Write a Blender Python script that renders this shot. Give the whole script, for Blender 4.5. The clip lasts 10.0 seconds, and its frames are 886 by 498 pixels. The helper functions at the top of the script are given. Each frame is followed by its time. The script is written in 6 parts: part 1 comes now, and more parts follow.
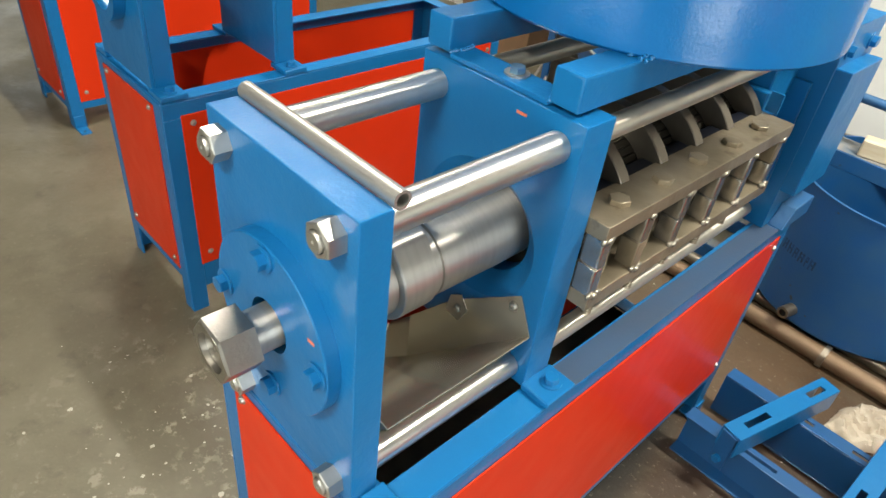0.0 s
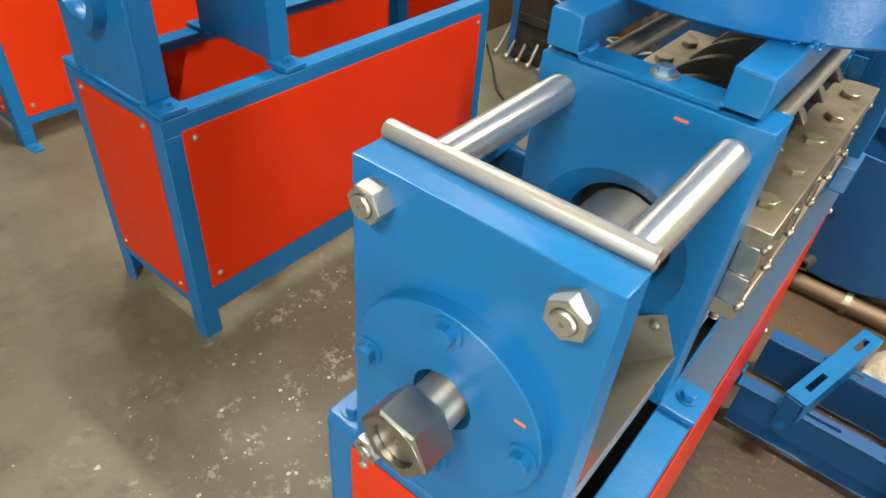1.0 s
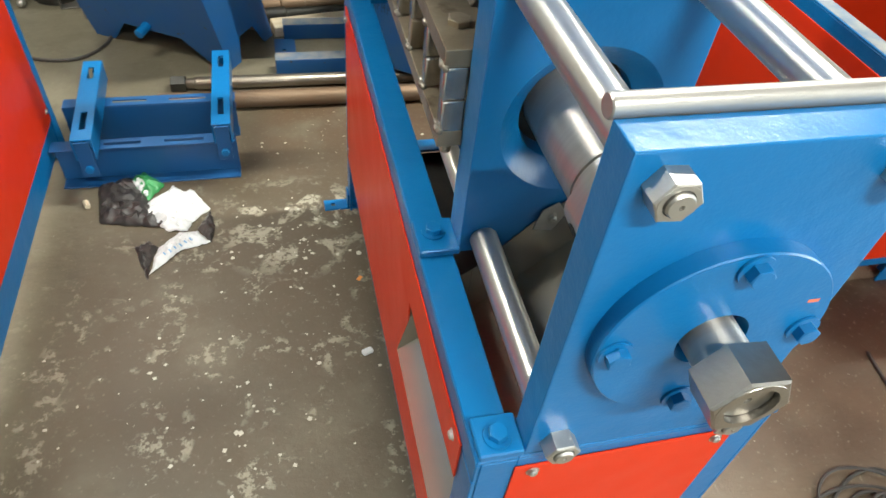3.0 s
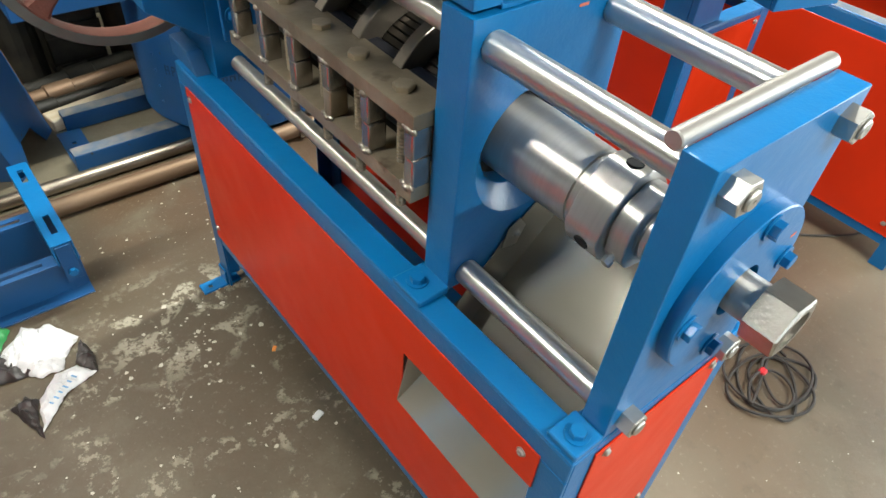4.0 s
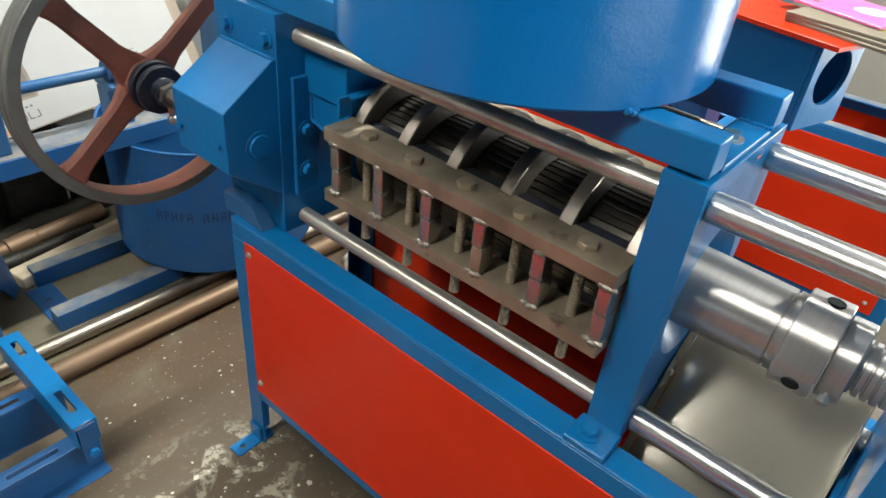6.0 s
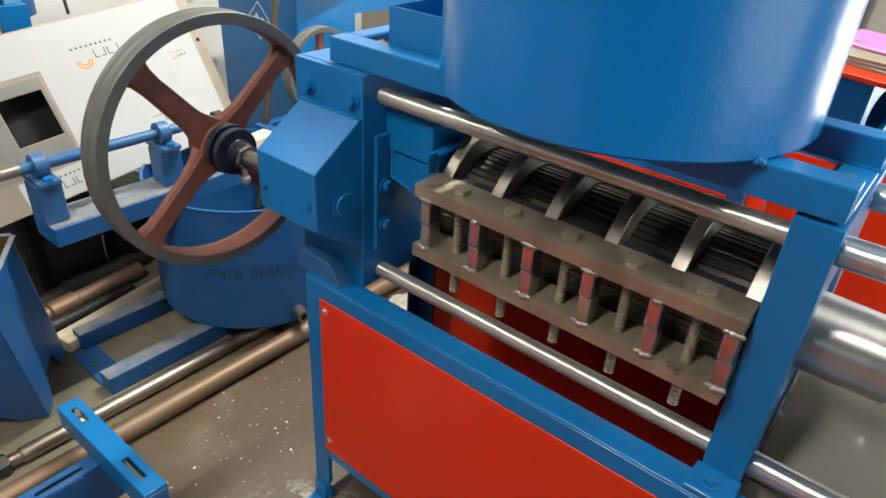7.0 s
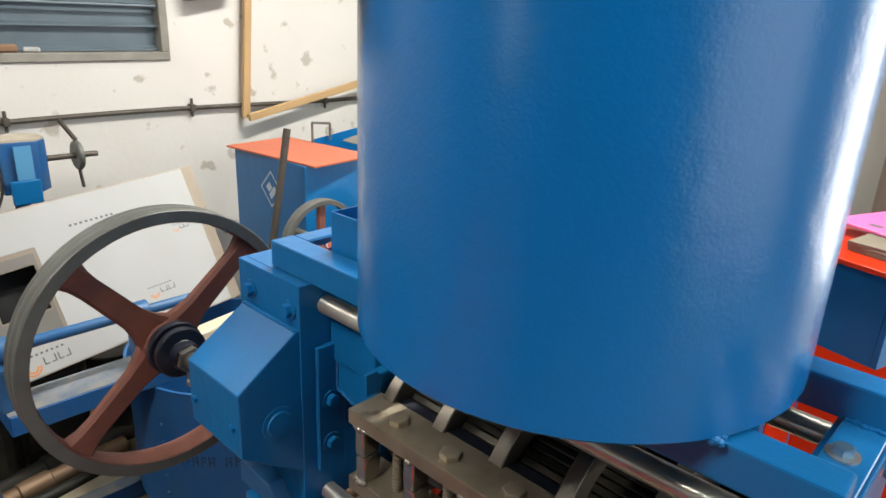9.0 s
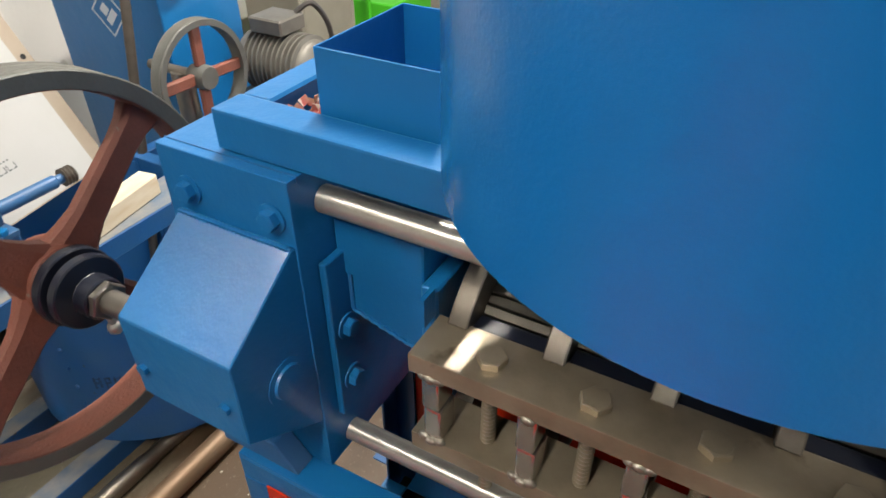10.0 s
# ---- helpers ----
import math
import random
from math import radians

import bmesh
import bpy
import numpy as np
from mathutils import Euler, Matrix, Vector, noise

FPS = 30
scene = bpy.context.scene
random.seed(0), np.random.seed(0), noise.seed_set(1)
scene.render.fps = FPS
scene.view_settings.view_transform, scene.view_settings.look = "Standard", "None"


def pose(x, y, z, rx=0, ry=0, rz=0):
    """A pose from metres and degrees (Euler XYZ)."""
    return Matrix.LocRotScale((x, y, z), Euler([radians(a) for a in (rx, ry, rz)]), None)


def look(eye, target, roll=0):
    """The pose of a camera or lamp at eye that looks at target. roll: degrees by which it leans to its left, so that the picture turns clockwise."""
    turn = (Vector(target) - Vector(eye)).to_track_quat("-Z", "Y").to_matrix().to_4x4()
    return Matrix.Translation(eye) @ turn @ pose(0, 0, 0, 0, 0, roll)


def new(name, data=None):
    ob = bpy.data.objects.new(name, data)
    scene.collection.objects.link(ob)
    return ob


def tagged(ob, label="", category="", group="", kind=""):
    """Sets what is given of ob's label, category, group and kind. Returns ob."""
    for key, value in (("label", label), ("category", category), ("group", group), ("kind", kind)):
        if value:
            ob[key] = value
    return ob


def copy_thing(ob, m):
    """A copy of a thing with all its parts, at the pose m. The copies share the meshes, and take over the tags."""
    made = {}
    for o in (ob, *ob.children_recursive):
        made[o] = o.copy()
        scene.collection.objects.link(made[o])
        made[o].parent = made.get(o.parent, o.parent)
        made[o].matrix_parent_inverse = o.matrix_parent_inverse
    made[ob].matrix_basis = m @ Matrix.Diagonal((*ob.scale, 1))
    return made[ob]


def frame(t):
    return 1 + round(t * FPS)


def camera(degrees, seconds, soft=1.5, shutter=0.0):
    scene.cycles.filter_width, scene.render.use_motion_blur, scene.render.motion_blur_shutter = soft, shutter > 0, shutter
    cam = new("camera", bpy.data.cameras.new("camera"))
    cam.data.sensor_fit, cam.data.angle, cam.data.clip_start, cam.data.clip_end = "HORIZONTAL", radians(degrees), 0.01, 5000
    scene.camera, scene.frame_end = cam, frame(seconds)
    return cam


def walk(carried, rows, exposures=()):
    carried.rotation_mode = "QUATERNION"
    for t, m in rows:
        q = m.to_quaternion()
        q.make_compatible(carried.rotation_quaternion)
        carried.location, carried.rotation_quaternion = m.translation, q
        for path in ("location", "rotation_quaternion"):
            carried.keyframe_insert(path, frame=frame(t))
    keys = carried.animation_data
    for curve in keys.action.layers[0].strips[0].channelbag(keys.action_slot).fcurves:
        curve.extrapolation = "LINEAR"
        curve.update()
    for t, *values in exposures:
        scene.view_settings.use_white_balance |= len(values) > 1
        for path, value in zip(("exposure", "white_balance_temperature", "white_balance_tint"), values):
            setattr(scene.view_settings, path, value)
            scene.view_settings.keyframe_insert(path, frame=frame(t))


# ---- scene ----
cam = camera(67.2, 10.0, shutter=0.15)
PATH = [
    (0, (0.51, -0.277, 1.453), (-0.584, 0.897, 0.26), 7.2),
    (0.5, (0.419, -0.364, 1.45), (-0.524, 0.903, 0.222), 9.7),
    (1, (0.236, -0.348, 1.438), (-0.677, 0.906, 0.174), 5.1),
    (1.5, (0.055, -0.318, 1.426), (-0.521, 1.041, 0.077), 8.8),
    (2, (-0.133, -0.433, 1.436), (-0.276, 1.035, 0.085), 7.9),
    (2.5, (-0.269, -0.434, 1.412), (-0.088, 0.989, 0.018), 11.5),
    (3, (-0.364, -0.303, 1.388), (0.054, 1.027, -0.046), 7.1),
    (3.2, (-0.385, -0.263, 1.387), (0.172, 1.014, -0.048), 8.0),
    (4.3, (-0.7, -0.152, 1.469), (0.351, 0.885, 0.12), 5.6),
    (4.5, (-0.726, -0.122, 1.475), (0.356, 0.939, 0.17), 6.1),
    (5, (-0.735, 0.018, 1.485), (0.299, 1.146, 0.197), 2.9),
    (5.2, (-0.731, 0.063, 1.473), (0.324, 1.157, 0.173), 3.6),
    (6.3, (-0.907, 0.184, 1.47), (0.449, 1.18, 0.39), 5.7),
    (6.5, (-0.925, 0.216, 1.474), (0.438, 1.216, 0.405), 5.1),
    (7, (-0.964, 0.284, 1.477), (0.399, 1.328, 0.45), 4.0),
    (7.5, (-0.964, 0.314, 1.489), (0.346, 1.433, 0.473), 2.3),
    (8, (-0.901, 0.279, 1.51), (0.284, 1.645, 0.657), 0.3),
    (8.5, (-0.779, 0.215, 1.552), (0.515, 1.602, 0.918), 3.5),
    (9, (-0.716, 0.277, 1.547), (0.667, 1.56, 0.883), 2.5),
    (9.5, (-0.679, 0.521, 1.471), (0.694, 1.529, 0.424), 3.5),
    (10, (-0.568, 0.698, 1.458), (0.839, 1.489, 0.277), -0.2),
]
EXPOSURES = ((0, -0.03, 6900, 4), (0.5, -0.02, 6950, 4), (1, 0.05, 7050, 4), (1.5, 0.06, 6950, 4), (2, 0.15, 6850, 3), (2.5, 0.22, 6650, 3), (3, 0.22, 6500, 3), (4.5, 0.12, 6450, 4), (6.5, 0.0, 6400, 5), (7.5, 0.0, 6450, 6), (8, -0.12, 6350, 6), (8.5, -0.3, 6350, 7), (9, -0.32, 6500, 8), (9.5, -0.06, 6900, 9), (10, -0.08, 6800, 10))
walk(cam, [(t, look(eye, target, roll)) for t, eye, target, roll in PATH], EXPOSURES)

# ---- world, sun and large lights ----
world = bpy.data.worlds.new("sky")
scene.world = world
world.use_nodes = True
wn = world.node_tree.nodes
sky = wn.new("ShaderNodeTexSky")
sky.sky_type, sky.sun_disc = "NISHITA", False
sky.sun_elevation, sky.sun_rotation = radians(48), radians(284)
wn["Background"].inputs["Strength"].default_value = 0.12
world.node_tree.links.new(sky.outputs[0], wn["Background"].inputs[0])
sun = new("sun", bpy.data.lights.new("sun", "SUN"))
sun.data.energy, sun.data.angle, sun.data.color = 2.5, radians(0.5), (1.0, 0.95, 0.88)
sun.matrix_world = look((-6, 1.5, 7), (0, 0, 0))


def area(name, eye, target, w, h, power, color):
    lamp = new(name, bpy.data.lights.new(name, "AREA"))
    lamp.data.shape, lamp.data.size, lamp.data.size_y = "RECTANGLE", w, h
    lamp.data.energy, lamp.data.color = power, color
    lamp.matrix_world = look(eye, target)
    return lamp


# daylight in the east doorway and west window, and an added unseen south fill
area("south_fill_light", (0.2, -3.44, 1.40), (0.2, 0, 1.20), 2.9, 2.5, 58, (0.90, 0.96, 1.0))
area("side_daylight", (3.54, -1.25, 1.25), (0, -1.25, 1.05), 1.6, 2.3, 100, (0.93, 0.97, 1.0))
area("window_daylight", (-8.94, 1.60, 1.95), (0, 1.60, 1.6), 0.8, 1.0, 20, (0.95, 0.98, 1.0))
# ceiling tubes: the first mirrors in the chute, the other three are added fill
TUBES = [(-1.85, 0.92), (1.15, 1.55), (0.35, -1.65), (-1.35, 2.65)]
for (tx, ty), power in zip(TUBES, (82, 152, 124, 32)):
    area("tube_light", (tx, ty, 3.03), (tx, ty, 0), 1.15, 0.06, power, (1.0, 0.97, 0.92))

# ---- materials ----


def nodes_of(m):
    m.use_nodes = True
    return m.node_tree.nodes, m.node_tree.links


def surface(name, color, rough=0.5, metal=0.0, second=None, scale=6.0, amount=0.5, grain=180.0, bump=0.05,
            stretch=(1, 1, 1), coat=0.0, rvar=0.08, spots=None, spot_scale=60.0, spot_at=0.72, spec=0.5, wave=None, turned="", spot_soft=0.03, coat_rough=0.08):
    """Two colours mixed by a broad noise, fine relief, uneven gloss and optional small spots."""
    m = bpy.data.materials.new(name)
    n, l = nodes_of(m)
    b = n["Principled BSDF"]
    b.inputs["Metallic"].default_value = metal
    b.inputs["Specular IOR Level"].default_value = spec
    b.inputs["Coat Weight"].default_value = coat
    b.inputs["Coat Roughness"].default_value = coat_rough
    tc = n.new("ShaderNodeTexCoord")
    mp = n.new("ShaderNodeMapping")
    mp.inputs["Scale"].default_value = stretch
    l.new(tc.outputs["Object"], mp.inputs[0])
    broad = n.new("ShaderNodeTexNoise")
    broad.inputs["Scale"].default_value, broad.inputs["Detail"].default_value = scale, 6
    fine = n.new("ShaderNodeTexNoise")
    fine.inputs["Scale"].default_value, fine.inputs["Detail"].default_value = grain, 3
    for t in (broad, fine):
        l.new(mp.outputs[0], t.inputs["Vector"])
    ramp = n.new("ShaderNodeMapRange")
    ramp.inputs["From Min"].default_value, ramp.inputs["From Max"].default_value = 0.35, 0.68
    ramp.inputs["To Max"].default_value = amount
    l.new(broad.outputs["Fac"], ramp.inputs["Value"])
    mix = n.new("ShaderNodeMix")
    mix.data_type = "RGBA"
    mix.inputs["A"].default_value = (*color, 1)
    mix.inputs["B"].default_value = (*(second or [c * 0.72 for c in color]), 1)
    l.new(ramp.outputs[0], mix.inputs["Factor"])
    out = mix.outputs["Result"]
    if spots:
        sp = n.new("ShaderNodeTexNoise")
        sp.inputs["Scale"].default_value, sp.inputs["Detail"].default_value = spot_scale, 4
        l.new(tc.outputs["Object"], sp.inputs["Vector"])
        cut = n.new("ShaderNodeMapRange")
        cut.inputs["From Min"].default_value, cut.inputs["From Max"].default_value = spot_at, spot_at + spot_soft
        l.new(sp.outputs["Fac"], cut.inputs["Value"])
        mix2 = n.new("ShaderNodeMix")
        mix2.data_type = "RGBA"
        mix2.inputs["B"].default_value = (*spots, 1)
        l.new(out, mix2.inputs["A"])
        l.new(cut.outputs[0], mix2.inputs["Factor"])
        out = mix2.outputs["Result"]
    l.new(out, b.inputs["Base Color"])
    rr = n.new("ShaderNodeMapRange")
    rr.inputs["To Min"].default_value, rr.inputs["To Max"].default_value = max(0.03, rough - rvar), rough + rvar
    l.new(broad.outputs["Fac"], rr.inputs["Value"])
    l.new(rr.outputs[0], b.inputs["Roughness"])
    if turned:
        tg = n.new("ShaderNodeTangent")
        tg.direction_type, tg.axis = "RADIAL", turned
        l.new(tg.outputs[0], b.inputs["Tangent"])
        b.inputs["Anisotropic"].default_value, b.inputs["Anisotropic Rotation"].default_value = 0.85, 0.25
    bent = None
    if wave:
        swell = n.new("ShaderNodeTexNoise")
        swell.inputs["Scale"].default_value, swell.inputs["Detail"].default_value = wave[0], 2
        l.new(tc.outputs["Object"], swell.inputs["Vector"])
        bent = n.new("ShaderNodeBump")
        bent.inputs["Strength"].default_value, bent.inputs["Distance"].default_value = 1.0, wave[1]
        l.new(swell.outputs["Fac"], bent.inputs["Height"])
        l.new(bent.outputs[0], b.inputs["Normal"])
    if bump:
        bp = n.new("ShaderNodeBump")
        bp.inputs["Strength"].default_value, bp.inputs["Distance"].default_value = bump, 0.004
        l.new(fine.outputs["Fac"], bp.inputs["Height"])
        if bent:
            l.new(bent.outputs[0], bp.inputs["Normal"])
        l.new(bp.outputs[0], b.inputs["Normal"])
    return m


BLUE = surface("blue_enamel", (0.005, 0.128, 0.335), 0.31, second=(0.005, 0.104, 0.28), scale=5, grain=220, bump=0.09,
               coat=0.10, spots=(0.08, 0.24, 0.46), spot_scale=45, spot_at=0.78, spec=0.38, wave=(22, 0.0016))
BLUE_GLOSS = surface("glossy_blue_enamel", (0.002, 0.124, 0.37), 0.24, second=(0.002, 0.104, 0.32), scale=3, grain=260, bump=0.10,
                     coat=0.14, coat_rough=0.2, spots=(0.05, 0.20, 0.42), spot_scale=60, spot_at=0.80, wave=(30, 0.0010), rvar=0.05)
BLUE_GREY = surface("dusty_shaded_blue_paint", (0.034, 0.058, 0.105), 0.5, second=(0.020, 0.062, 0.14), scale=9, amount=0.7, grain=150, bump=0.1)
BLUE_DARK = surface("blue_enamel_dusty", (0.010, 0.090, 0.25), 0.45, second=(0.055, 0.11, 0.17), scale=9, grain=220, bump=0.10)
BLUE_OLD = surface("old_blue_paint", (0.006, 0.08, 0.25), 0.45, second=(0.03, 0.10, 0.20), scale=14, grain=150, bump=0.15,
                   spots=(0.05, 0.05, 0.05), spot_scale=30, spot_at=0.70)
BLUE_NAVY = surface("dull_navy_blue_paint", (0.006, 0.068, 0.205), 0.40, second=(0.016, 0.070, 0.165), scale=9, grain=200, bump=0.09)
BLUE_PALE = surface("faded_pale_blue_paint", (0.16, 0.28, 0.42), 0.5, second=(0.20, 0.27, 0.34), scale=8, grain=120, bump=0.08)
POST = surface("weathered_brown_timber", (0.16, 0.115, 0.085), 0.7, second=(0.09, 0.065, 0.05), scale=10, stretch=(5, 5, 0.6), grain=120, bump=0.2)
BLUE_DUST = surface("dust_on_blue_paint", (0.20, 0.195, 0.185), 0.7, second=(0.06, 0.11, 0.18), scale=20, amount=0.8, grain=150)
RED = surface("orange_red_enamel", (0.58, 0.031, 0.007), 0.32, second=(0.50, 0.026, 0.006), scale=4, grain=200, bump=0.04, coat=0.02,
              spots=(0.70, 0.06, 0.02), spot_scale=7, spot_at=0.74, spec=0.14, wave=(7, 0.004))
RED_DUSTY = surface("dusty_orange_paint", (0.46, 0.115, 0.055), 0.6, second=(0.38, 0.12, 0.07), scale=7, grain=120, bump=0.1)
POLISHED = surface("polished_steel", (0.66, 0.64, 0.60), 0.34, 0.92, second=(0.62, 0.59, 0.54), scale=3, amount=0.5, stretch=(1, 14, 1), grain=90,
                   bump=0.0, rvar=0.04, turned="Y")
SATIN = surface("satin_bare_steel", (0.43, 0.41, 0.38), 0.42, 0.78, second=(0.35, 0.33, 0.30), scale=12, grain=200, bump=0.04)
ROD_DULL = surface("dull_drawn_steel", (0.56, 0.535, 0.47), 0.34, 0.72, second=(0.40, 0.37, 0.31), scale=5, amount=0.7, stretch=(1, 4, 1), grain=120, bump=0.06, rvar=0.06, turned="Y")
ZINC = surface("zinc_plated_steel", (0.52, 0.505, 0.47), 0.40, 0.92, second=(0.40, 0.385, 0.35), scale=40, grain=300, bump=0.06)
DULL = surface("dull_machined_steel", (0.29, 0.27, 0.24), 0.42, 1.0, second=(0.22, 0.205, 0.18), scale=30, grain=200, bump=0.08)
TURNED = surface("turned_steel", (0.54, 0.515, 0.475), 0.40, 0.82, second=(0.45, 0.43, 0.395), scale=5, amount=0.6, stretch=(0.5, 30, 0.5), grain=60, wave=(14, 0.0006),
                 bump=0.0, rvar=0.03, turned="Y")
NUT_STEEL = surface("bare_nut_steel", (0.42, 0.40, 0.365), 0.36, 1.0, second=(0.30, 0.275, 0.24), scale=30, grain=160, bump=0.12)
CAGE = surface("oiled_raw_steel", (0.36, 0.30, 0.215), 0.36, 0.60, second=(0.155, 0.125, 0.085), scale=11, amount=0.75, grain=110, bump=0.16,
               rvar=0.12, spots=(0.12, 0.085, 0.055), spot_scale=16, spot_at=0.63, spot_soft=0.10)
BEAD = surface("rough_weld_metal", (0.36, 0.33, 0.28), 0.42, 0.9, second=(0.18, 0.16, 0.13), scale=60, amount=0.8, grain=300, bump=0.3)
CAGE_BAR = surface("dark_cage_steel", (0.080, 0.072, 0.058), 0.40, 0.85, second=(0.036, 0.032, 0.026), scale=30, grain=200, bump=0.1,
                   stretch=(1, 0.1, 1))
RIB = surface("ground_rib_steel", (0.19, 0.17, 0.14), 0.33, 0.8, second=(0.15, 0.12, 0.10), scale=35, grain=200, bump=0.1)
SPACER = surface("ground_bright_steel", (0.47, 0.45, 0.42), 0.24, 0.9, second=(0.26, 0.23, 0.19), scale=45, grain=160, bump=0.06, rvar=0.07)
STAINLESS = surface("stainless_sheet", (0.46, 0.43, 0.36), 0.11, 0.62, second=(0.38, 0.35, 0.285), scale=4, amount=0.7, grain=60, bump=0.0, rvar=0.025)
CAST = surface("primed_cast_iron", (0.185, 0.058, 0.036), 0.58, second=(0.125, 0.042, 0.028), scale=18, amount=0.8, grain=200, bump=0.35,
               spots=(0.15, 0.12, 0.095), spot_scale=28, spot_at=0.66)
RIM = surface("grey_cast_rim", (0.115, 0.117, 0.106), 0.50, 0.3, second=(0.075, 0.073, 0.062), scale=20, grain=240, bump=0.2)
BLACK = surface("black_rubber", (0.006, 0.008, 0.016), 0.36, second=(0.012, 0.014, 0.022), scale=20)
HOLE = surface("dark_opening", (0.006, 0.006, 0.006), 0.8, bump=0)
WOOD = surface("raw_timber", (0.46, 0.30, 0.14), 0.65, second=(0.34, 0.20, 0.085), scale=8, stretch=(6, 6, 0.6), grain=120, bump=0.15)
PALE_WOOD = surface("pale_timber", (0.60, 0.53, 0.40), 0.65, second=(0.46, 0.34, 0.18), scale=10, stretch=(1, 6, 6), grain=120, bump=0.15)
FILM = surface("white_film_on_sheet", (0.41, 0.41, 0.40), 0.42, second=(0.36, 0.36, 0.335), scale=5, grain=50, bump=0.05)
FLAP = surface("dull_grey_sheet", (0.24, 0.225, 0.20), 0.45, 0.6, second=(0.28, 0.26, 0.23), scale=5, grain=80)
TAN_STEEL = surface("brushed_steel_edge", (0.36, 0.30, 0.235), 0.42, 0.5, second=(0.27, 0.215, 0.16), scale=6, grain=100)
GREY = surface("grey_printing", (0.12, 0.13, 0.13), 0.5, bump=0)
ORANGE = surface("orange_printing", (0.72, 0.25, 0.05), 0.5, bump=0)
STENCIL = surface("faded_stencil_paint", (0.008, 0.022, 0.055), 0.5, second=(0.007, 0.06, 0.18), scale=70, amount=1.0, bump=0)
WHITE_PRINT = surface("white_printing", (0.55, 0.62, 0.68), 0.5, bump=0)
PLASTER = surface("whitewashed_wall", (0.61, 0.585, 0.545), 0.8, second=(0.55, 0.52, 0.475), scale=2.5, grain=40, bump=0.25,
                  spots=(0.40, 0.365, 0.31), spot_scale=9.0, spot_at=0.63, spot_soft=0.05)
# unseen ceiling and south wall, made dark to cut bounce and reflections
CEILING = surface("dark_unseen_ceiling", (0.15, 0.145, 0.135), 0.7, scale=2, grain=40, bump=0.1)
UNSEEN_DARK = surface("dark_unseen_wall", (0.13, 0.12, 0.105), 0.8, second=(0.09, 0.085, 0.075), scale=2.5, grain=40, bump=0.25)
CEMENT = surface("grey_cement_wall", (0.30, 0.285, 0.25), 0.8, second=(0.24, 0.225, 0.195), scale=2.5, grain=40, bump=0.25)
SHUTTER = surface("grey_blue_shutter", (0.115, 0.15, 0.175), 0.5, 0.2, second=(0.075, 0.10, 0.12), scale=8, grain=120)
SHUTTER_BLUE = surface("pale_blue_plastic", (0.07, 0.25, 0.45), 0.4, second=(0.10, 0.28, 0.46), scale=12, grain=80)
WIN_FRAME = surface("weathered_window_frame", (0.25, 0.235, 0.20), 0.65, second=(0.12, 0.11, 0.09), scale=14, grain=120, bump=0.2)
PIPE = surface("rusty_conduit", (0.10, 0.085, 0.07), 0.55, 0.5, second=(0.055, 0.045, 0.035), scale=25, grain=150, bump=0.2)
OLD_BAR = surface("dirty_steel_bar", (0.36, 0.32, 0.26), 0.38, 0.9, second=(0.13, 0.095, 0.065), scale=7, amount=0.75, stretch=(0.6, 3, 3), grain=120,
                  bump=0.15)
RUST_PIPE = surface("brown_rusted_pipe", (0.17, 0.105, 0.06), 0.5, 0.5, second=(0.21, 0.155, 0.105), scale=9, stretch=(0.5, 3, 3), grain=150,
                    bump=0.2)
PLASTIC_WHITE = surface("milky_plastic", (0.66, 0.58, 0.43), 0.45, second=(0.48, 0.36, 0.20), scale=14, amount=0.8)
PLASTIC_TAB = surface("pale_plastic_tab", (0.72, 0.69, 0.61), 0.45, second=(0.62, 0.57, 0.47), scale=20)
PACKET_WHITE = surface("white_packet_film", (0.60, 0.62, 0.62), 0.35, second=(0.47, 0.49, 0.49), scale=18, grain=40, bump=0.3)
PACKET_BLACK = surface("dark_packet_film", (0.022, 0.019, 0.018), 0.36, second=(0.06, 0.055, 0.05), scale=25, grain=40, bump=0.12)
PACKET_GREEN = surface("green_packet_film", (0.03, 0.22, 0.06), 0.35, second=(0.05, 0.30, 0.10), scale=25)
DUSTY_PAPER = surface("dusty_pale_paper", (0.42, 0.37, 0.30), 0.7, second=(0.30, 0.25, 0.19), scale=12, amount=0.8, grain=60, bump=0.3)
PRINT_BLUE = surface("blue_packet_print", (0.16, 0.36, 0.60), 0.4, bump=0)
CABLE = surface("black_cable", (0.03, 0.028, 0.026), 0.5, second=(0.07, 0.06, 0.05), scale=30)
RED_TIE = surface("red_tape", (0.60, 0.03, 0.04), 0.4)
PINK = surface("pink_booklet_cover", (0.80, 0.16, 0.42), 0.35, second=(0.74, 0.13, 0.38), scale=6, bump=0)
PAPER = surface("stacked_paper", (0.22, 0.19, 0.14), 0.6, second=(0.14, 0.12, 0.085), scale=12)
YELLOW = surface("yellow_green_printing", (0.42, 0.46, 0.08), 0.5, bump=0)
GREEN = surface("bright_green_enamel", (0.07, 0.50, 0.03), 0.4, second=(0.05, 0.40, 0.02), scale=6)
LEAF = surface("green_leaf", (0.035, 0.11, 0.025), 0.45, second=(0.06, 0.16, 0.03), scale=20)
CONCRETE = surface("cast_concrete_planter", (0.26, 0.24, 0.19), 0.8, scale=8, grain=80, bump=0.3)
BROWN = surface("brown_cardboard", (0.22, 0.13, 0.07), 0.8, second=(0.16, 0.09, 0.05), scale=6)
ALU = surface("motor_grey", (0.16, 0.15, 0.13), 0.5, 0.4, second=(0.10, 0.09, 0.075), scale=20)
DARK = surface("near_black_clutter", (0.016, 0.016, 0.014), 0.5, 0.3, second=(0.045, 0.042, 0.032), scale=14, amount=0.9, bump=0.3)
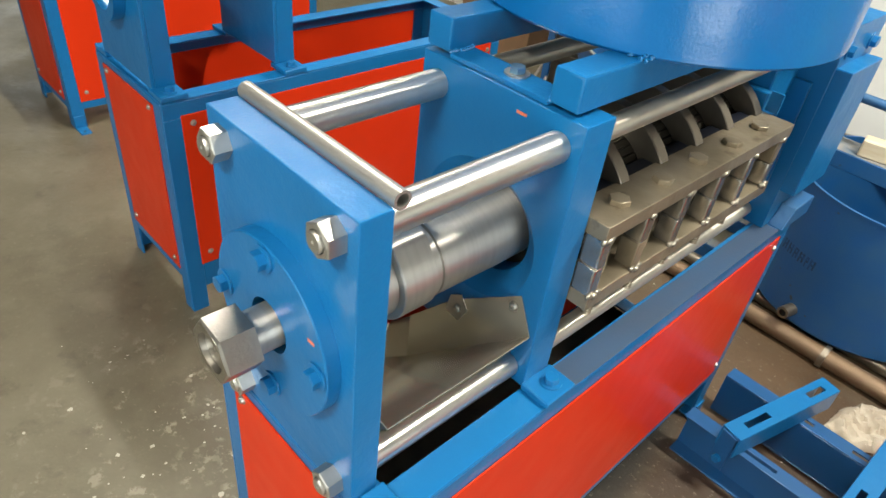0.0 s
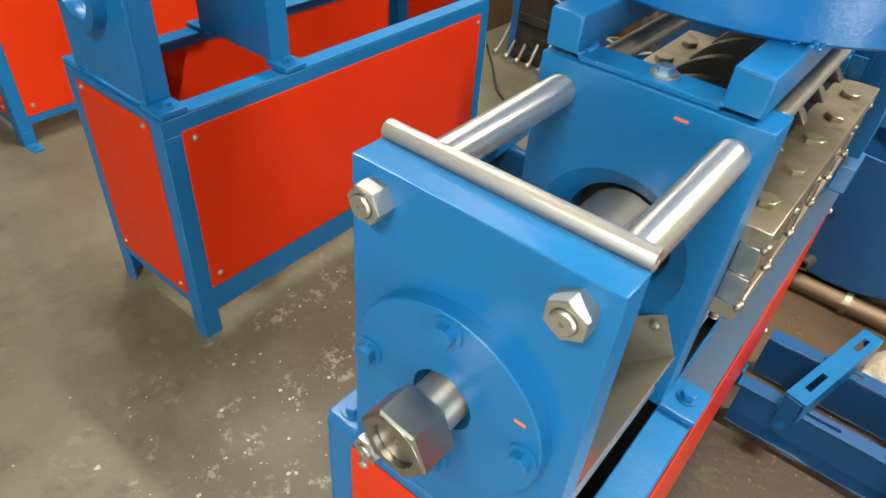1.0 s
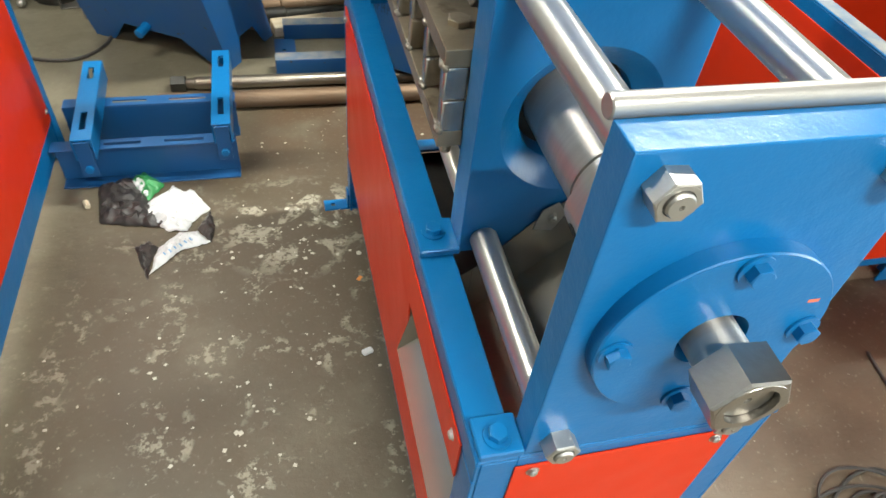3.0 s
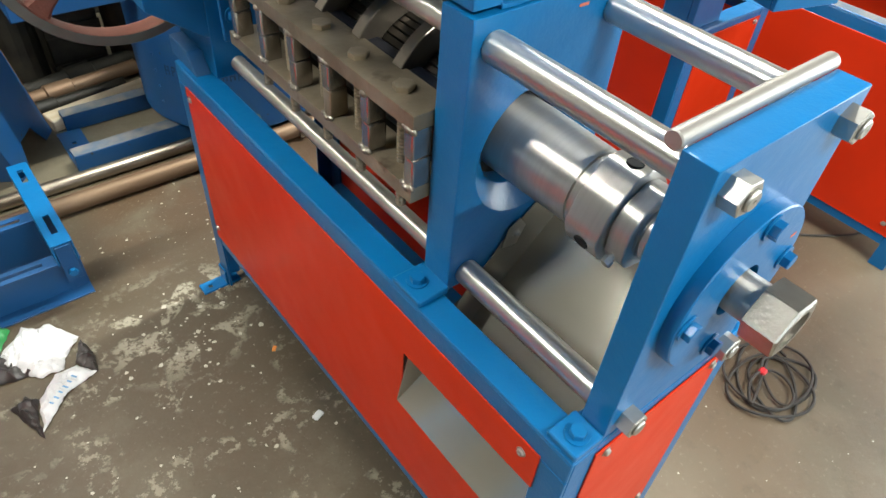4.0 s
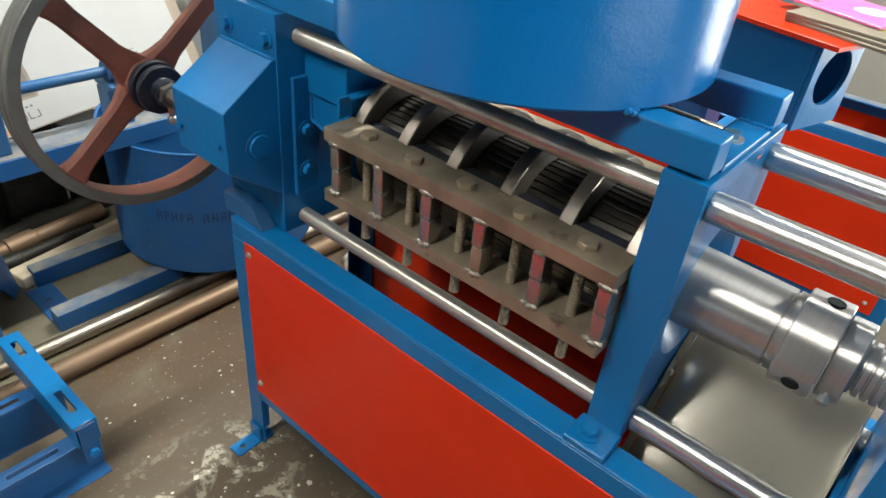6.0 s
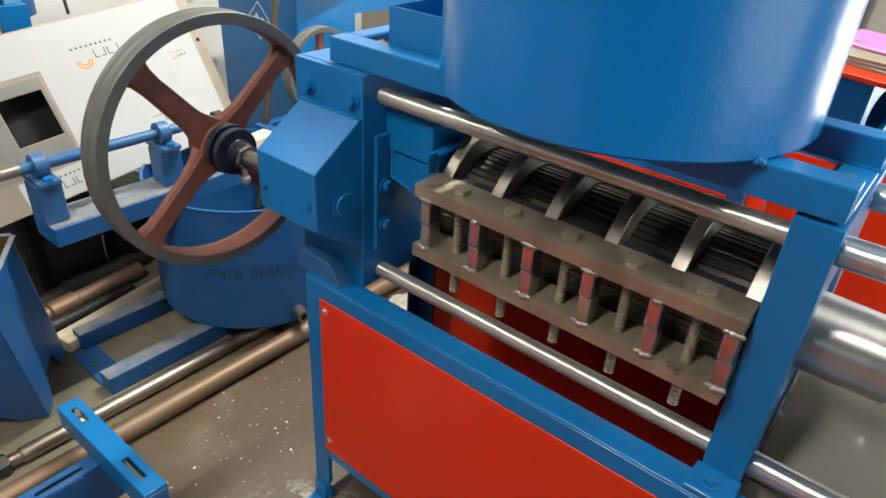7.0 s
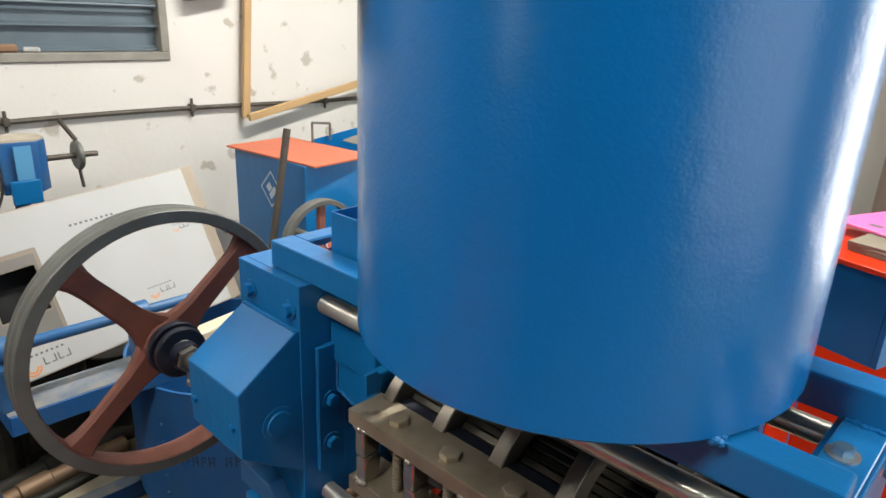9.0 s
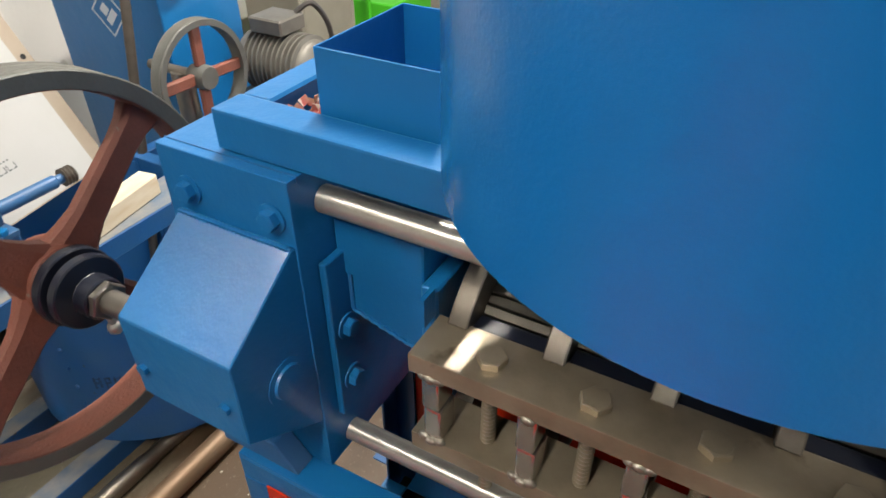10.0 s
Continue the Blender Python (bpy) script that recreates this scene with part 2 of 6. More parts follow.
CHAFF = surface("dry_husks", (0.30, 0.16, 0.11), 0.8, second=(0.42, 0.05, 0.05), scale=60, amount=0.9, spots=(0.60, 0.54, 0.45), spot_scale=45, spot_at=0.54)
FLAKE = surface("pale_floor_flakes", (0.50, 0.48, 0.40), 0.6, second=(0.36, 0.33, 0.26), scale=30)
RUST_IN = surface("rusty_tank_inside", (0.26, 0.12, 0.03), 0.6, second=(0.06, 0.035, 0.018), scale=8, amount=0.9)
MARK = surface("orange_paint_mark", (0.65, 0.16, 0.09), 0.5, bump=0)
TUBE_GLOW = bpy.data.materials.new("tube_glow")
tn = nodes_of(TUBE_GLOW)[0]
tn["Principled BSDF"].inputs["Emission Color"].default_value = (1.0, 0.96, 0.9, 1)
tn["Principled BSDF"].inputs["Emission Strength"].default_value = 9.0


def floor_material():
    """Worn brown-grey concrete: broad stains, trodden pale patches, fine grit, a rusty oil stain and uneven gloss."""
    m = bpy.data.materials.new("worn_concrete_floor")
    n, l = nodes_of(m)
    b = n["Principled BSDF"]
    tc = n.new("ShaderNodeTexCoord")

    def noise_at(scale, detail=6, rough=0.6, dist=0.0):
        t = n.new("ShaderNodeTexNoise")
        t.inputs["Scale"].default_value, t.inputs["Detail"].default_value = scale, detail
        t.inputs["Roughness"].default_value, t.inputs["Distortion"].default_value = rough, dist
        l.new(tc.outputs["Object"], t.inputs["Vector"])
        return t.outputs["Fac"]

    def ranged(v, lo, hi, top=1.0):
        r = n.new("ShaderNodeMapRange")
        r.inputs["From Min"].default_value, r.inputs["From Max"].default_value, r.inputs["To Max"].default_value = lo, hi, top
        l.new(v, r.inputs["Value"])
        return r.outputs[0]

    def over(a, color, fac):
        x = n.new("ShaderNodeMix")
        x.data_type = "RGBA"
        if isinstance(a, tuple):
            x.inputs["A"].default_value = (*a, 1)
        else:
            l.new(a, x.inputs["A"])
        x.inputs["B"].default_value = (*color, 1)
        l.new(fac, x.inputs["Factor"])
        return x.outputs["Result"]

    def times(a, c):
        x = n.new("ShaderNodeMath")
        x.operation = "MULTIPLY"
        l.new(a, x.inputs[0])
        l.new(c, x.inputs[1])
        return x.outputs[0]

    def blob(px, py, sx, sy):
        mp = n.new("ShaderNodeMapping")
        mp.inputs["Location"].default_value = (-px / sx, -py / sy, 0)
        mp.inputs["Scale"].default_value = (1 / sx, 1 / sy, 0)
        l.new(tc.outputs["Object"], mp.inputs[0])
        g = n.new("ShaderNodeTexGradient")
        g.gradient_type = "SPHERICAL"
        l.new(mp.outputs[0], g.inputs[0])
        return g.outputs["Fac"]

    c = over((0.160, 0.141, 0.096), (0.106, 0.090, 0.058), ranged(noise_at(1.6), 0.36, 0.66))
    c = over(c, (0.185, 0.166, 0.118), ranged(noise_at(5.0, 8), 0.50, 0.70, 0.7))
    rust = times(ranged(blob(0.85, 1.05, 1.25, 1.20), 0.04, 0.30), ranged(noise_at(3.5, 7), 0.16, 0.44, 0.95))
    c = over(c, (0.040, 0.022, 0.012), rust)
    c = over(c, (0.018, 0.014, 0.010), ranged(blob(0.0, 0.62, 0.24, 0.85), 0.02, 0.22))   # shade under the press, put into the floor colour
    tan = times(ranged(blob(0.85, -0.35, 1.3, 1.0), 0.04, 0.35), ranged(noise_at(2.6, 7), 0.25, 0.60, 0.75))
    c = over(c, (0.135, 0.094, 0.060), tan)
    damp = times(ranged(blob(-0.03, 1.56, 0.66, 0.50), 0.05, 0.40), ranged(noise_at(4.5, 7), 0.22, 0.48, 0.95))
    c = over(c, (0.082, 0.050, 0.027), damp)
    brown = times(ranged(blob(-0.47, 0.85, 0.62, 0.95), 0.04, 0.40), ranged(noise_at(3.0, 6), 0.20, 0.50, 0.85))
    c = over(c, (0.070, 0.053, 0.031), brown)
    c = over(c, (0.225, 0.20, 0.145), ranged(noise_at(70, 6, 0.6), 0.60, 0.70, 0.55))
    c = over(c, (0.075, 0.062, 0.04), ranged(noise_at(11, 7, 0.65), 0.56, 0.70, 0.5))
    worn = times(ranged(blob(-0.37, 1.14, 0.27, 0.24), 0.05, 0.45), times(ranged(noise_at(13, 4, 0.5, 0.6), 0.50, 0.56), ranged(noise_at(48, 8, 0.7), 0.44, 0.52)))
    c = over(c, (0.29, 0.27, 0.205), worn)
    trodden = times(ranged(blob(-0.62, 0.50, 0.62, 1.0), 0.03, 0.4), times(ranged(noise_at(9, 4, 0.5, 0.6), 0.52, 0.60), ranged(noise_at(32, 8, 0.7), 0.52, 0.57, 0.9)))
    c = over(c, (0.26, 0.24, 0.18), trodden)
    c = over(c, (0.36, 0.33, 0.25), ranged(noise_at(38, 8, 0.65), 0.715, 0.74, 0.6))
    c = over(c, (0.060, 0.048, 0.032), ranged(noise_at(15, 8, 0.7), 0.68, 0.76, 0.6))
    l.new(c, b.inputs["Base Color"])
    l.new(ranged(noise_at(4, 6), 0.2, 0.8, 0.30), b.inputs["Roughness"])
    add = n.new("ShaderNodeMath")
    add.inputs[1].default_value = 0.34
    l.new(ranged(noise_at(4, 6), 0.3, 0.7, 0.25), add.inputs[0])
    l.new(add.outputs[0], b.inputs["Roughness"])
    bp = n.new("ShaderNodeBump")
    bp.inputs["Strength"].default_value, bp.inputs["Distance"].default_value = 0.25, 0.01
    l.new(noise_at(28, 8, 0.7), bp.inputs["Height"])
    l.new(bp.outputs[0], b.inputs["Normal"])
    return m


FLOOR = floor_material()

# ---- mesh helpers ----


def box(bm, x0, x1, y0, y1, z0, z1, m=None):
    v = [bm.verts.new(p) for p in ((x0, y0, z0), (x1, y0, z0), (x1, y1, z0), (x0, y1, z0),
                                   (x0, y0, z1), (x1, y0, z1), (x1, y1, z1), (x0, y1, z1))]
    for f in ((0, 3, 2, 1), (4, 5, 6, 7), (0, 1, 5, 4), (1, 2, 6, 5), (2, 3, 7, 6), (3, 0, 4, 7)):
        bm.faces.new([v[i] for i in f])
    if m is not None:
        bmesh.ops.transform(bm, matrix=m, verts=v)
    return v


def turn(bm, prof, o=(0, 0, 0), axis="z", n=32, a0=0.0, a1=360.0, closed=False):
    """Turn a profile of (radius, along) about an axis through o."""
    full = abs(a1 - a0) > 359.9
    k = n if full else n + 1
    rings = []
    for i in range(k):
        a = radians(a0 + (a1 - a0) * i / n)
        c, s = math.cos(a), math.sin(a)
        ring = []
        for r, h in prof:
            p = {"z": (r * c, r * s, h), "y": (r * c, h, r * s), "x": (h, r * c, r * s)}[axis]
            ring.append(bm.verts.new((p[0] + o[0], p[1] + o[1], p[2] + o[2])))
        rings.append(ring)
    m = len(prof)
    for i in range(n):
        a, c = rings[i], rings[(i + 1) % k]
        for j in range(m if closed else m - 1):
            q = (j + 1) % m
            bm.faces.new((a[j], a[q], c[q], c[j]))
    if not full and closed:
        bm.faces.new(rings[0])
        bm.faces.new(rings[-1])
    bmesh.ops.remove_doubles(bm, verts=[v for r in rings for v in r], dist=1e-6)


def rod(bm, p, q, r, n=20, r2=None):
    """A round bar from p to q."""
    p, q = Vector(p), Vector(q)
    m = Matrix.Translation(p) @ (q - p).to_track_quat("Z", "Y").to_matrix().to_4x4()
    h, r2 = (q - p).length, r if r2 is None else r2
    a = [bm.verts.new(m @ Vector((r * math.cos(i * math.tau / n), r * math.sin(i * math.tau / n), 0))) for i in range(n)]
    b = [bm.verts.new(m @ Vector((r2 * math.cos(i * math.tau / n), r2 * math.sin(i * math.tau / n), h))) for i in range(n)]
    for i in range(n):
        j = (i + 1) % n
        bm.faces.new((a[i], a[j], b[j], b[i]))
    bm.faces.new(a[::-1])
    bm.faces.new(b)


def tube(bm, pts, r, n=8):
    """A bent round cord through points, rounded by Catmull-Rom."""
    pts = [Vector(p) for p in pts]
    path = []
    for i in range(len(pts) - 1):
        p0, p1, p2, p3 = pts[max(i - 1, 0)], pts[i], pts[i + 1], pts[min(i + 2, len(pts) - 1)]
        for k in range(6):
            t = k / 6
            path.append(0.5 * ((2 * p1) + (p2 - p0) * t + (2 * p0 - 5 * p1 + 4 * p2 - p3) * t * t + (3 * p1 - p0 - 3 * p2 + p3) * t ** 3))
    path.append(pts[-1])
    last = None
    for i, p in enumerate(path):
        d = (path[min(i + 1, len(path) - 1)] - path[max(i - 1, 0)]).normalized()
        q = d.to_track_quat("Z", "Y")
        ring = [bm.verts.new(p + q @ Vector((r * math.cos(j * math.tau / n), r * math.sin(j * math.tau / n), 0))) for j in range(n)]
        if last:
            k = min(range(n), key=lambda s: (ring[s].co - last[0].co).length)
            ring = ring[k:] + ring[:k]
            for j in range(n):
                bm.faces.new((last[j], last[(j + 1) % n], ring[(j + 1) % n], ring[j]))
        else:
            bm.faces.new(ring[::-1])
        last = ring
    bm.faces.new(last)


def prism(bm, pts, axis, a, b):
    """A polygon pushed along an axis: pts are (x, z) for y, (y, z) for x, (x, y) for z."""
    def at(u, v, w):
        return {"y": (u, w, v), "x": (w, u, v), "z": (u, v, w)}[axis]
    lo = [bm.verts.new(at(u, v, a)) for u, v in pts]
    hi = [bm.verts.new(at(u, v, b)) for u, v in pts]
    for i in range(len(pts)):
        j = (i + 1) % len(pts)
        bm.faces.new((lo[i], lo[j], hi[j], hi[i]))
    bm.faces.new(lo[::-1])
    bm.faces.new(hi)


def holed(bm, x0, x1, z0, z1, cx, cz, rings, n=64):
    """An upright plate that faces y with a round hole; rings are (radius, y) from front to back."""
    def edge(a):
        c, s = math.cos(a), math.sin(a)
        k = min(((x1 if c > 0 else x0) - cx) / c if abs(c) > 1e-9 else 1e9, ((z1 if s > 0 else z0) - cz) / s if abs(s) > 1e-9 else 1e9)
        return [cx + k * c, cz + k * s]
    out = [edge(i * math.tau / n) for i in range(n)]
    for X, Z in ((x0, z0), (x0, z1), (x1, z0), (x1, z1)):
        i = min(range(n), key=lambda q: (out[q][0] - X) ** 2 + (out[q][1] - Z) ** 2)
        out[i] = [X, Z]
    loops = [[bm.verts.new((u, rings[0][1], v)) for u, v in out]]
    for r, y in rings:
        loops.append([bm.verts.new((cx + r * math.cos(i * math.tau / n), y, cz + r * math.sin(i * math.tau / n))) for i in range(n)])
    loops.append([bm.verts.new((u, rings[-1][1], v)) for u, v in out])
    for k in range(len(loops)):
        a, b = loops[k], loops[(k + 1) % len(loops)]
        for i in range(n):
            j = (i + 1) % n
            bm.faces.new((a[i], a[j], b[j], b[i]))


def slotted(bm, x0, x1, y0, y1, z0, z1, slots):
    """A flat plate with rectangular slots (x0, x1, y0, y1) cut through."""
    xs = sorted({x0, x1, *[s[0] for s in slots], *[s[1] for s in slots]})
    ys = sorted({y0, y1, *[s[2] for s in slots], *[s[3] for s in slots]})

    def solid(i, j):
        if not (0 <= i < len(xs) - 1 and 0 <= j < len(ys) - 1):
            return False
        u, v = (xs[i] + xs[i + 1]) / 2, (ys[j] + ys[j + 1]) / 2
        return not any(s[0] < u < s[1] and s[2] < v < s[3] for s in slots)
    made = {}

    def vert(i, j, z):
        key = (i, j, z)
        if key not in made:
            made[key] = bm.verts.new((xs[i], ys[j], z))
        return made[key]
    for i in range(len(xs) - 1):
        for j in range(len(ys) - 1):
            if not solid(i, j):
                continue
            bm.faces.new([vert(*p, z1) for p in ((i, j), (i + 1, j), (i + 1, j + 1), (i, j + 1))])
            bm.faces.new([vert(*p, z0) for p in ((i, j), (i, j + 1), (i + 1, j + 1), (i + 1, j))])
            for di, dj, a, b in ((-1, 0, (i, j), (i, j + 1)), (1, 0, (i + 1, j + 1), (i + 1, j)),
                                 (0, -1, (i + 1, j), (i, j)), (0, 1, (i, j + 1), (i + 1, j + 1))):
                if not solid(i + di, j + dj):
                    bm.faces.new((vert(*a, z0), vert(*a, z1), vert(*b, z1), vert(*b, z0)))


def part(name, bm, material, parent=None, label="", bevel=0.0, seg=1, sharp=35):
    """Link a bmesh as one mesh object under a thing or a part."""
    bmesh.ops.recalc_face_normals(bm, faces=bm.faces)
    if bevel:
        edges = [e for e in bm.edges if len(e.link_faces) == 2 and e.calc_face_angle(0) > radians(40)]
        bmesh.ops.bevel(bm, geom=edges, offset=bevel, segments=seg, affect="EDGES", profile=0.6, clamp_overlap=True)
    me = bpy.data.meshes.new(name)
    bm.to_mesh(me)
    bm.free()
    me.materials.append(material)
    me.polygons.foreach_set("use_smooth", [True] * len(me.polygons))
    me.set_sharp_from_angle(angle=radians(min(sharp, 14) if bevel else sharp))
    ob = new(name, me)
    if parent:
        ob.parent = parent
    return tagged(ob, label) if label else ob


def thing(name, label, category, group="", at=(0, 0, 0), yaw=0, kind=""):
    ob = new(name)
    ob.empty_display_size = 0.1
    ob.matrix_basis = pose(*at, 0, 0, yaw)
    return tagged(ob, label, category, group, kind)


def put_at(name, mesh, parent, m):
    ob = new(name, mesh)
    ob.parent = parent
    ob.matrix_basis = m
    return ob


def shape(build, material, bevel=0.0, seg=1):
    """A mesh on its own, to be shared by alike pieces."""
    bm = bmesh.new()
    build(bm)
    ob = part("pattern", bm, material, bevel=bevel, seg=seg)
    me = ob.data
    bpy.data.objects.remove(ob)
    return me


def hexagon(bm, af, h0, h1, chamfer=0.12, bore=0.0, depth=0.0):
    r = af / math.sqrt(3)
    c = r * 0.07
    turn(bm, [(0, h0), (r, h0), (r, h1 - c), (r * 0.93, h1 - 0.0004)] + ([] if bore else [(0, h1 - 0.0004)]), n=6)
    if bore:
        turn(bm, [(r * 0.93, h1 - 0.0004), (af * 0.40, h1 - 0.0005)], n=6)
    turn(bm, [(bore, h1 - 0.0006), (af * 0.47, h1 - 0.0006), (af * 0.465, h1), (bore, h1)] + ([(bore, h1 - depth), (0, h1 - depth)] if bore else []), n=28)


# nuts and bolts point along z; they are turned where they sit
NUT = shape(lambda b: hexagon(b, 0.0355, 0, 0.0215, 0.14, 0.0125, 0.006), ZINC)
STUD_END = shape(lambda b: turn(b, [(0, 0), (0.0115, 0), (0.0115, 0.0235), (0.010, 0.0255), (0.0025, 0.0255), (0.002, 0.022), (0, 0.022)], n=20), ZINC)
BOLT = shape(lambda b: hexagon(b, 0.0205, 0, 0.0105, 0.10), BLUE)
WASHER = shape(lambda b: turn(b, [(0.006, 0), (0.0165, 0), (0.0172, 0.0008), (0.0168, 0.0028), (0.006, 0.0028)], n=24, closed=True), BLUE)
BOLT_ZINC = shape(lambda b: hexagon(b, 0.019, 0, 0.0085, 0.10), surface("blue_zinc", (0.20, 0.36, 0.52), 0.3, 0.8))
WASHER_ZINC = shape(lambda b: turn(b, [(0.006, 0), (0.017, 0), (0.017, 0.0025), (0.006, 0.0025)], n=24, closed=True), ZINC)
SCREW = shape(lambda b: turn(b, [(0, 0), (0.0085, 0), (0.0085, 0.001), (0.0062, 0.001), (0.0056, 0.0042), (0.0042, 0.0052), (0.0018, 0.0052),
                                 (0.0016, 0.0038), (0, 0.0038)], n=18), ZINC)
SCREW_BLUE = shape(lambda b: hexagon(b, 0.0125, 0, 0.006, 0.1), BLUE)
FRONT, LEFT, RIGHT, BACK, UP = (pose(0, 0, 0, 90, 0, 0), pose(0, 0, 0, 0, -90, 0), pose(0, 0, 0, 0, 90, 0),
                                pose(0, 0, 0, -90, 0, 0), pose(0, 0, 0))


def at(x, y, z, facing=UP, spin=0):
    return Matrix.Translation((x, y, z)) @ facing @ pose(0, 0, 0, 0, 0, spin)


def bolt(parent, x, y, z, facing=UP, spin=0, head=None, ring=None):
    put_at("washer", ring or WASHER, parent, at(x, y, z, facing))
    step = at(0, 0, 0.0025)
    put_at("bolt", head or BOLT, parent, at(x, y, z, facing) @ step @ pose(0, 0, 0, 0, 0, spin))


# ---- large structure ----


def slab(name, x0, x1, y0, y1, z0, z1, material, label):
    bm = bmesh.new()
    box(bm, x0, x1, y0, y1, z0, z1)
    ob = part(name, bm, material, label=label)
    return tagged(ob, category=name.split("_")[0], kind="structure")


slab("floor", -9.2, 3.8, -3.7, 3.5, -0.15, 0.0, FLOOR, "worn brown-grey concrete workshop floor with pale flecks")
slab("ceiling", -9.2, 3.8, -3.7, 3.5, 3.10, 3.25, CEILING, "plain unseen ceiling, dark grey to cut reflections")


def wall_with_opening(name, horizontal, fixed0, fixed1, a0, a1, o0, o1, oz0, oz1, label, material=None):
    bm = bmesh.new()
    for u0, u1, z0, z1 in ((a0, o0, 0, 3.10), (o1, a1, 0, 3.10), (o0, o1, oz1, 3.10), (o0, o1, 0, oz0)):
        if u1 - u0 < 1e-6 or z1 - z0 < 1e-6:
            continue
        if horizontal:
            box(bm, u0, u1, fixed0, fixed1, z0, z1)
        else:
            box(bm, fixed0, fixed1, u0, u1, z0, z1)
    return tagged(part(name, bm, material or PLASTER, label=label), category="wall", kind="structure")


wall_with_opening("wall_north", True, 3.24, 3.44, -9.2, 3.8, -1.23, 0.66, 1.308, 2.323, "whitewashed wall with grey smudges and a shuttered window")
wall_with_opening("wall_south", True, -3.7, -3.5, -9.2, 3.8, -1.3, 1.7, 0, 2.7, "unseen wall, dark grey to cut reflections, with an assumed doorway", UNSEEN_DARK)
wall_with_opening("wall_east", False, 3.6, 3.8, -3.5, 3.24, -2.10, -0.40, 0, 2.45, "grey cement wall with an open doorway", CEMENT)
wall_with_opening("wall_west", False, -9.2, -9.0, -3.5, 3.24, 1.18, 2.02, 1.42, 2.48, "grey cement wall with a small open window", CEMENT)

# shuttered window in the north wall
win = thing("window_1", "closed grey-blue metal louvre window in a weathered frame", "window", at=(-0.285, 3.24, 1.308), kind="structure")
bm = bmesh.new()
for x0, x1, z0, z1 in ((-0.945, 0.945, 0, 0.035), (-0.945, 0.945, 0.98, 1.015), (-0.945, -0.91, 0.035, 0.98), (0.91, 0.945, 0.035, 0.98)):
    box(bm, x0, x1, -0.012, 0.10, z0, z1)
part("window_frame", bm, WIN_FRAME, win, bevel=0.003)
bm = bmesh.new()
prism(bm, [(0.02, 0.0), (0.06, 0.012), (0.055, 0.110), (0.048, 0.110), (0.05, 0.018), (0.02, 0.006)], "x", -0.91, 0.91)
slat = part("slat", bm, SHUTTER, win)
slat.location = (0, 0, 0.04)
for i in range(1, 10):
    put_at("slat", slat.data, win, pose(0, 0, 0.04 + i * 0.094))
bm = bmesh.new()
box(bm, 0.20, 0.245, -0.004, 0.018, 0.036, 0.979)
part("mullion", bm, SHUTTER, win, bevel=0.003)
bm = bmesh.new()
for k in range(3):
    rod(bm, (-0.905, 0.008, 0.22 + 0.25 * k), (0.905, 0.008, 0.22 + 0.25 * k), 0.006, 8)
part("window_bar", bm, SHUTTER, win)

# ceiling tubes, unseen; the copies only house the added fill lights
bm = bmesh.new()
box(bm, -0.62, 0.62, -0.03, 0.03, 0.05, 0.09)
first = thing("tube_lamp", "unseen white fluorescent batten lamp on the ceiling", "lamp", "ceiling lamps", (TUBES[0][0], TUBES[0][1], 3.01))
part("batten", bm, FILM, first, bevel=0.004)
bm = bmesh.new()
rod(bm, (-0.59, 0, 0.035), (0.59, 0, 0.035), 0.014, 14)
part("tube", bm, TUBE_GLOW, first, "glowing white tube")
for tx, ty in TUBES[1:]:
    copy_thing(first, pose(tx, ty, 3.01))

# ---- the oil press ----
AX = 0.907   # height of the screw axis


def angle_rail(bm, x0, x1, y0, y1, z, along, side, w=0.05, t=0.006):
    """An angle iron with its flat on top and its lip down on one side."""
    box(bm, x0, x1, y0, y1, z - t, z)
    if along == "y":
        lx = x0 if side < 0 else x1 - t
        box(bm, lx, lx + t, y0, y1, z - w, z - t)
    else:
        ly = y0 if side < 0 else y1 - t
        box(bm, x0, x1, ly, ly + t, z - w, z - t)


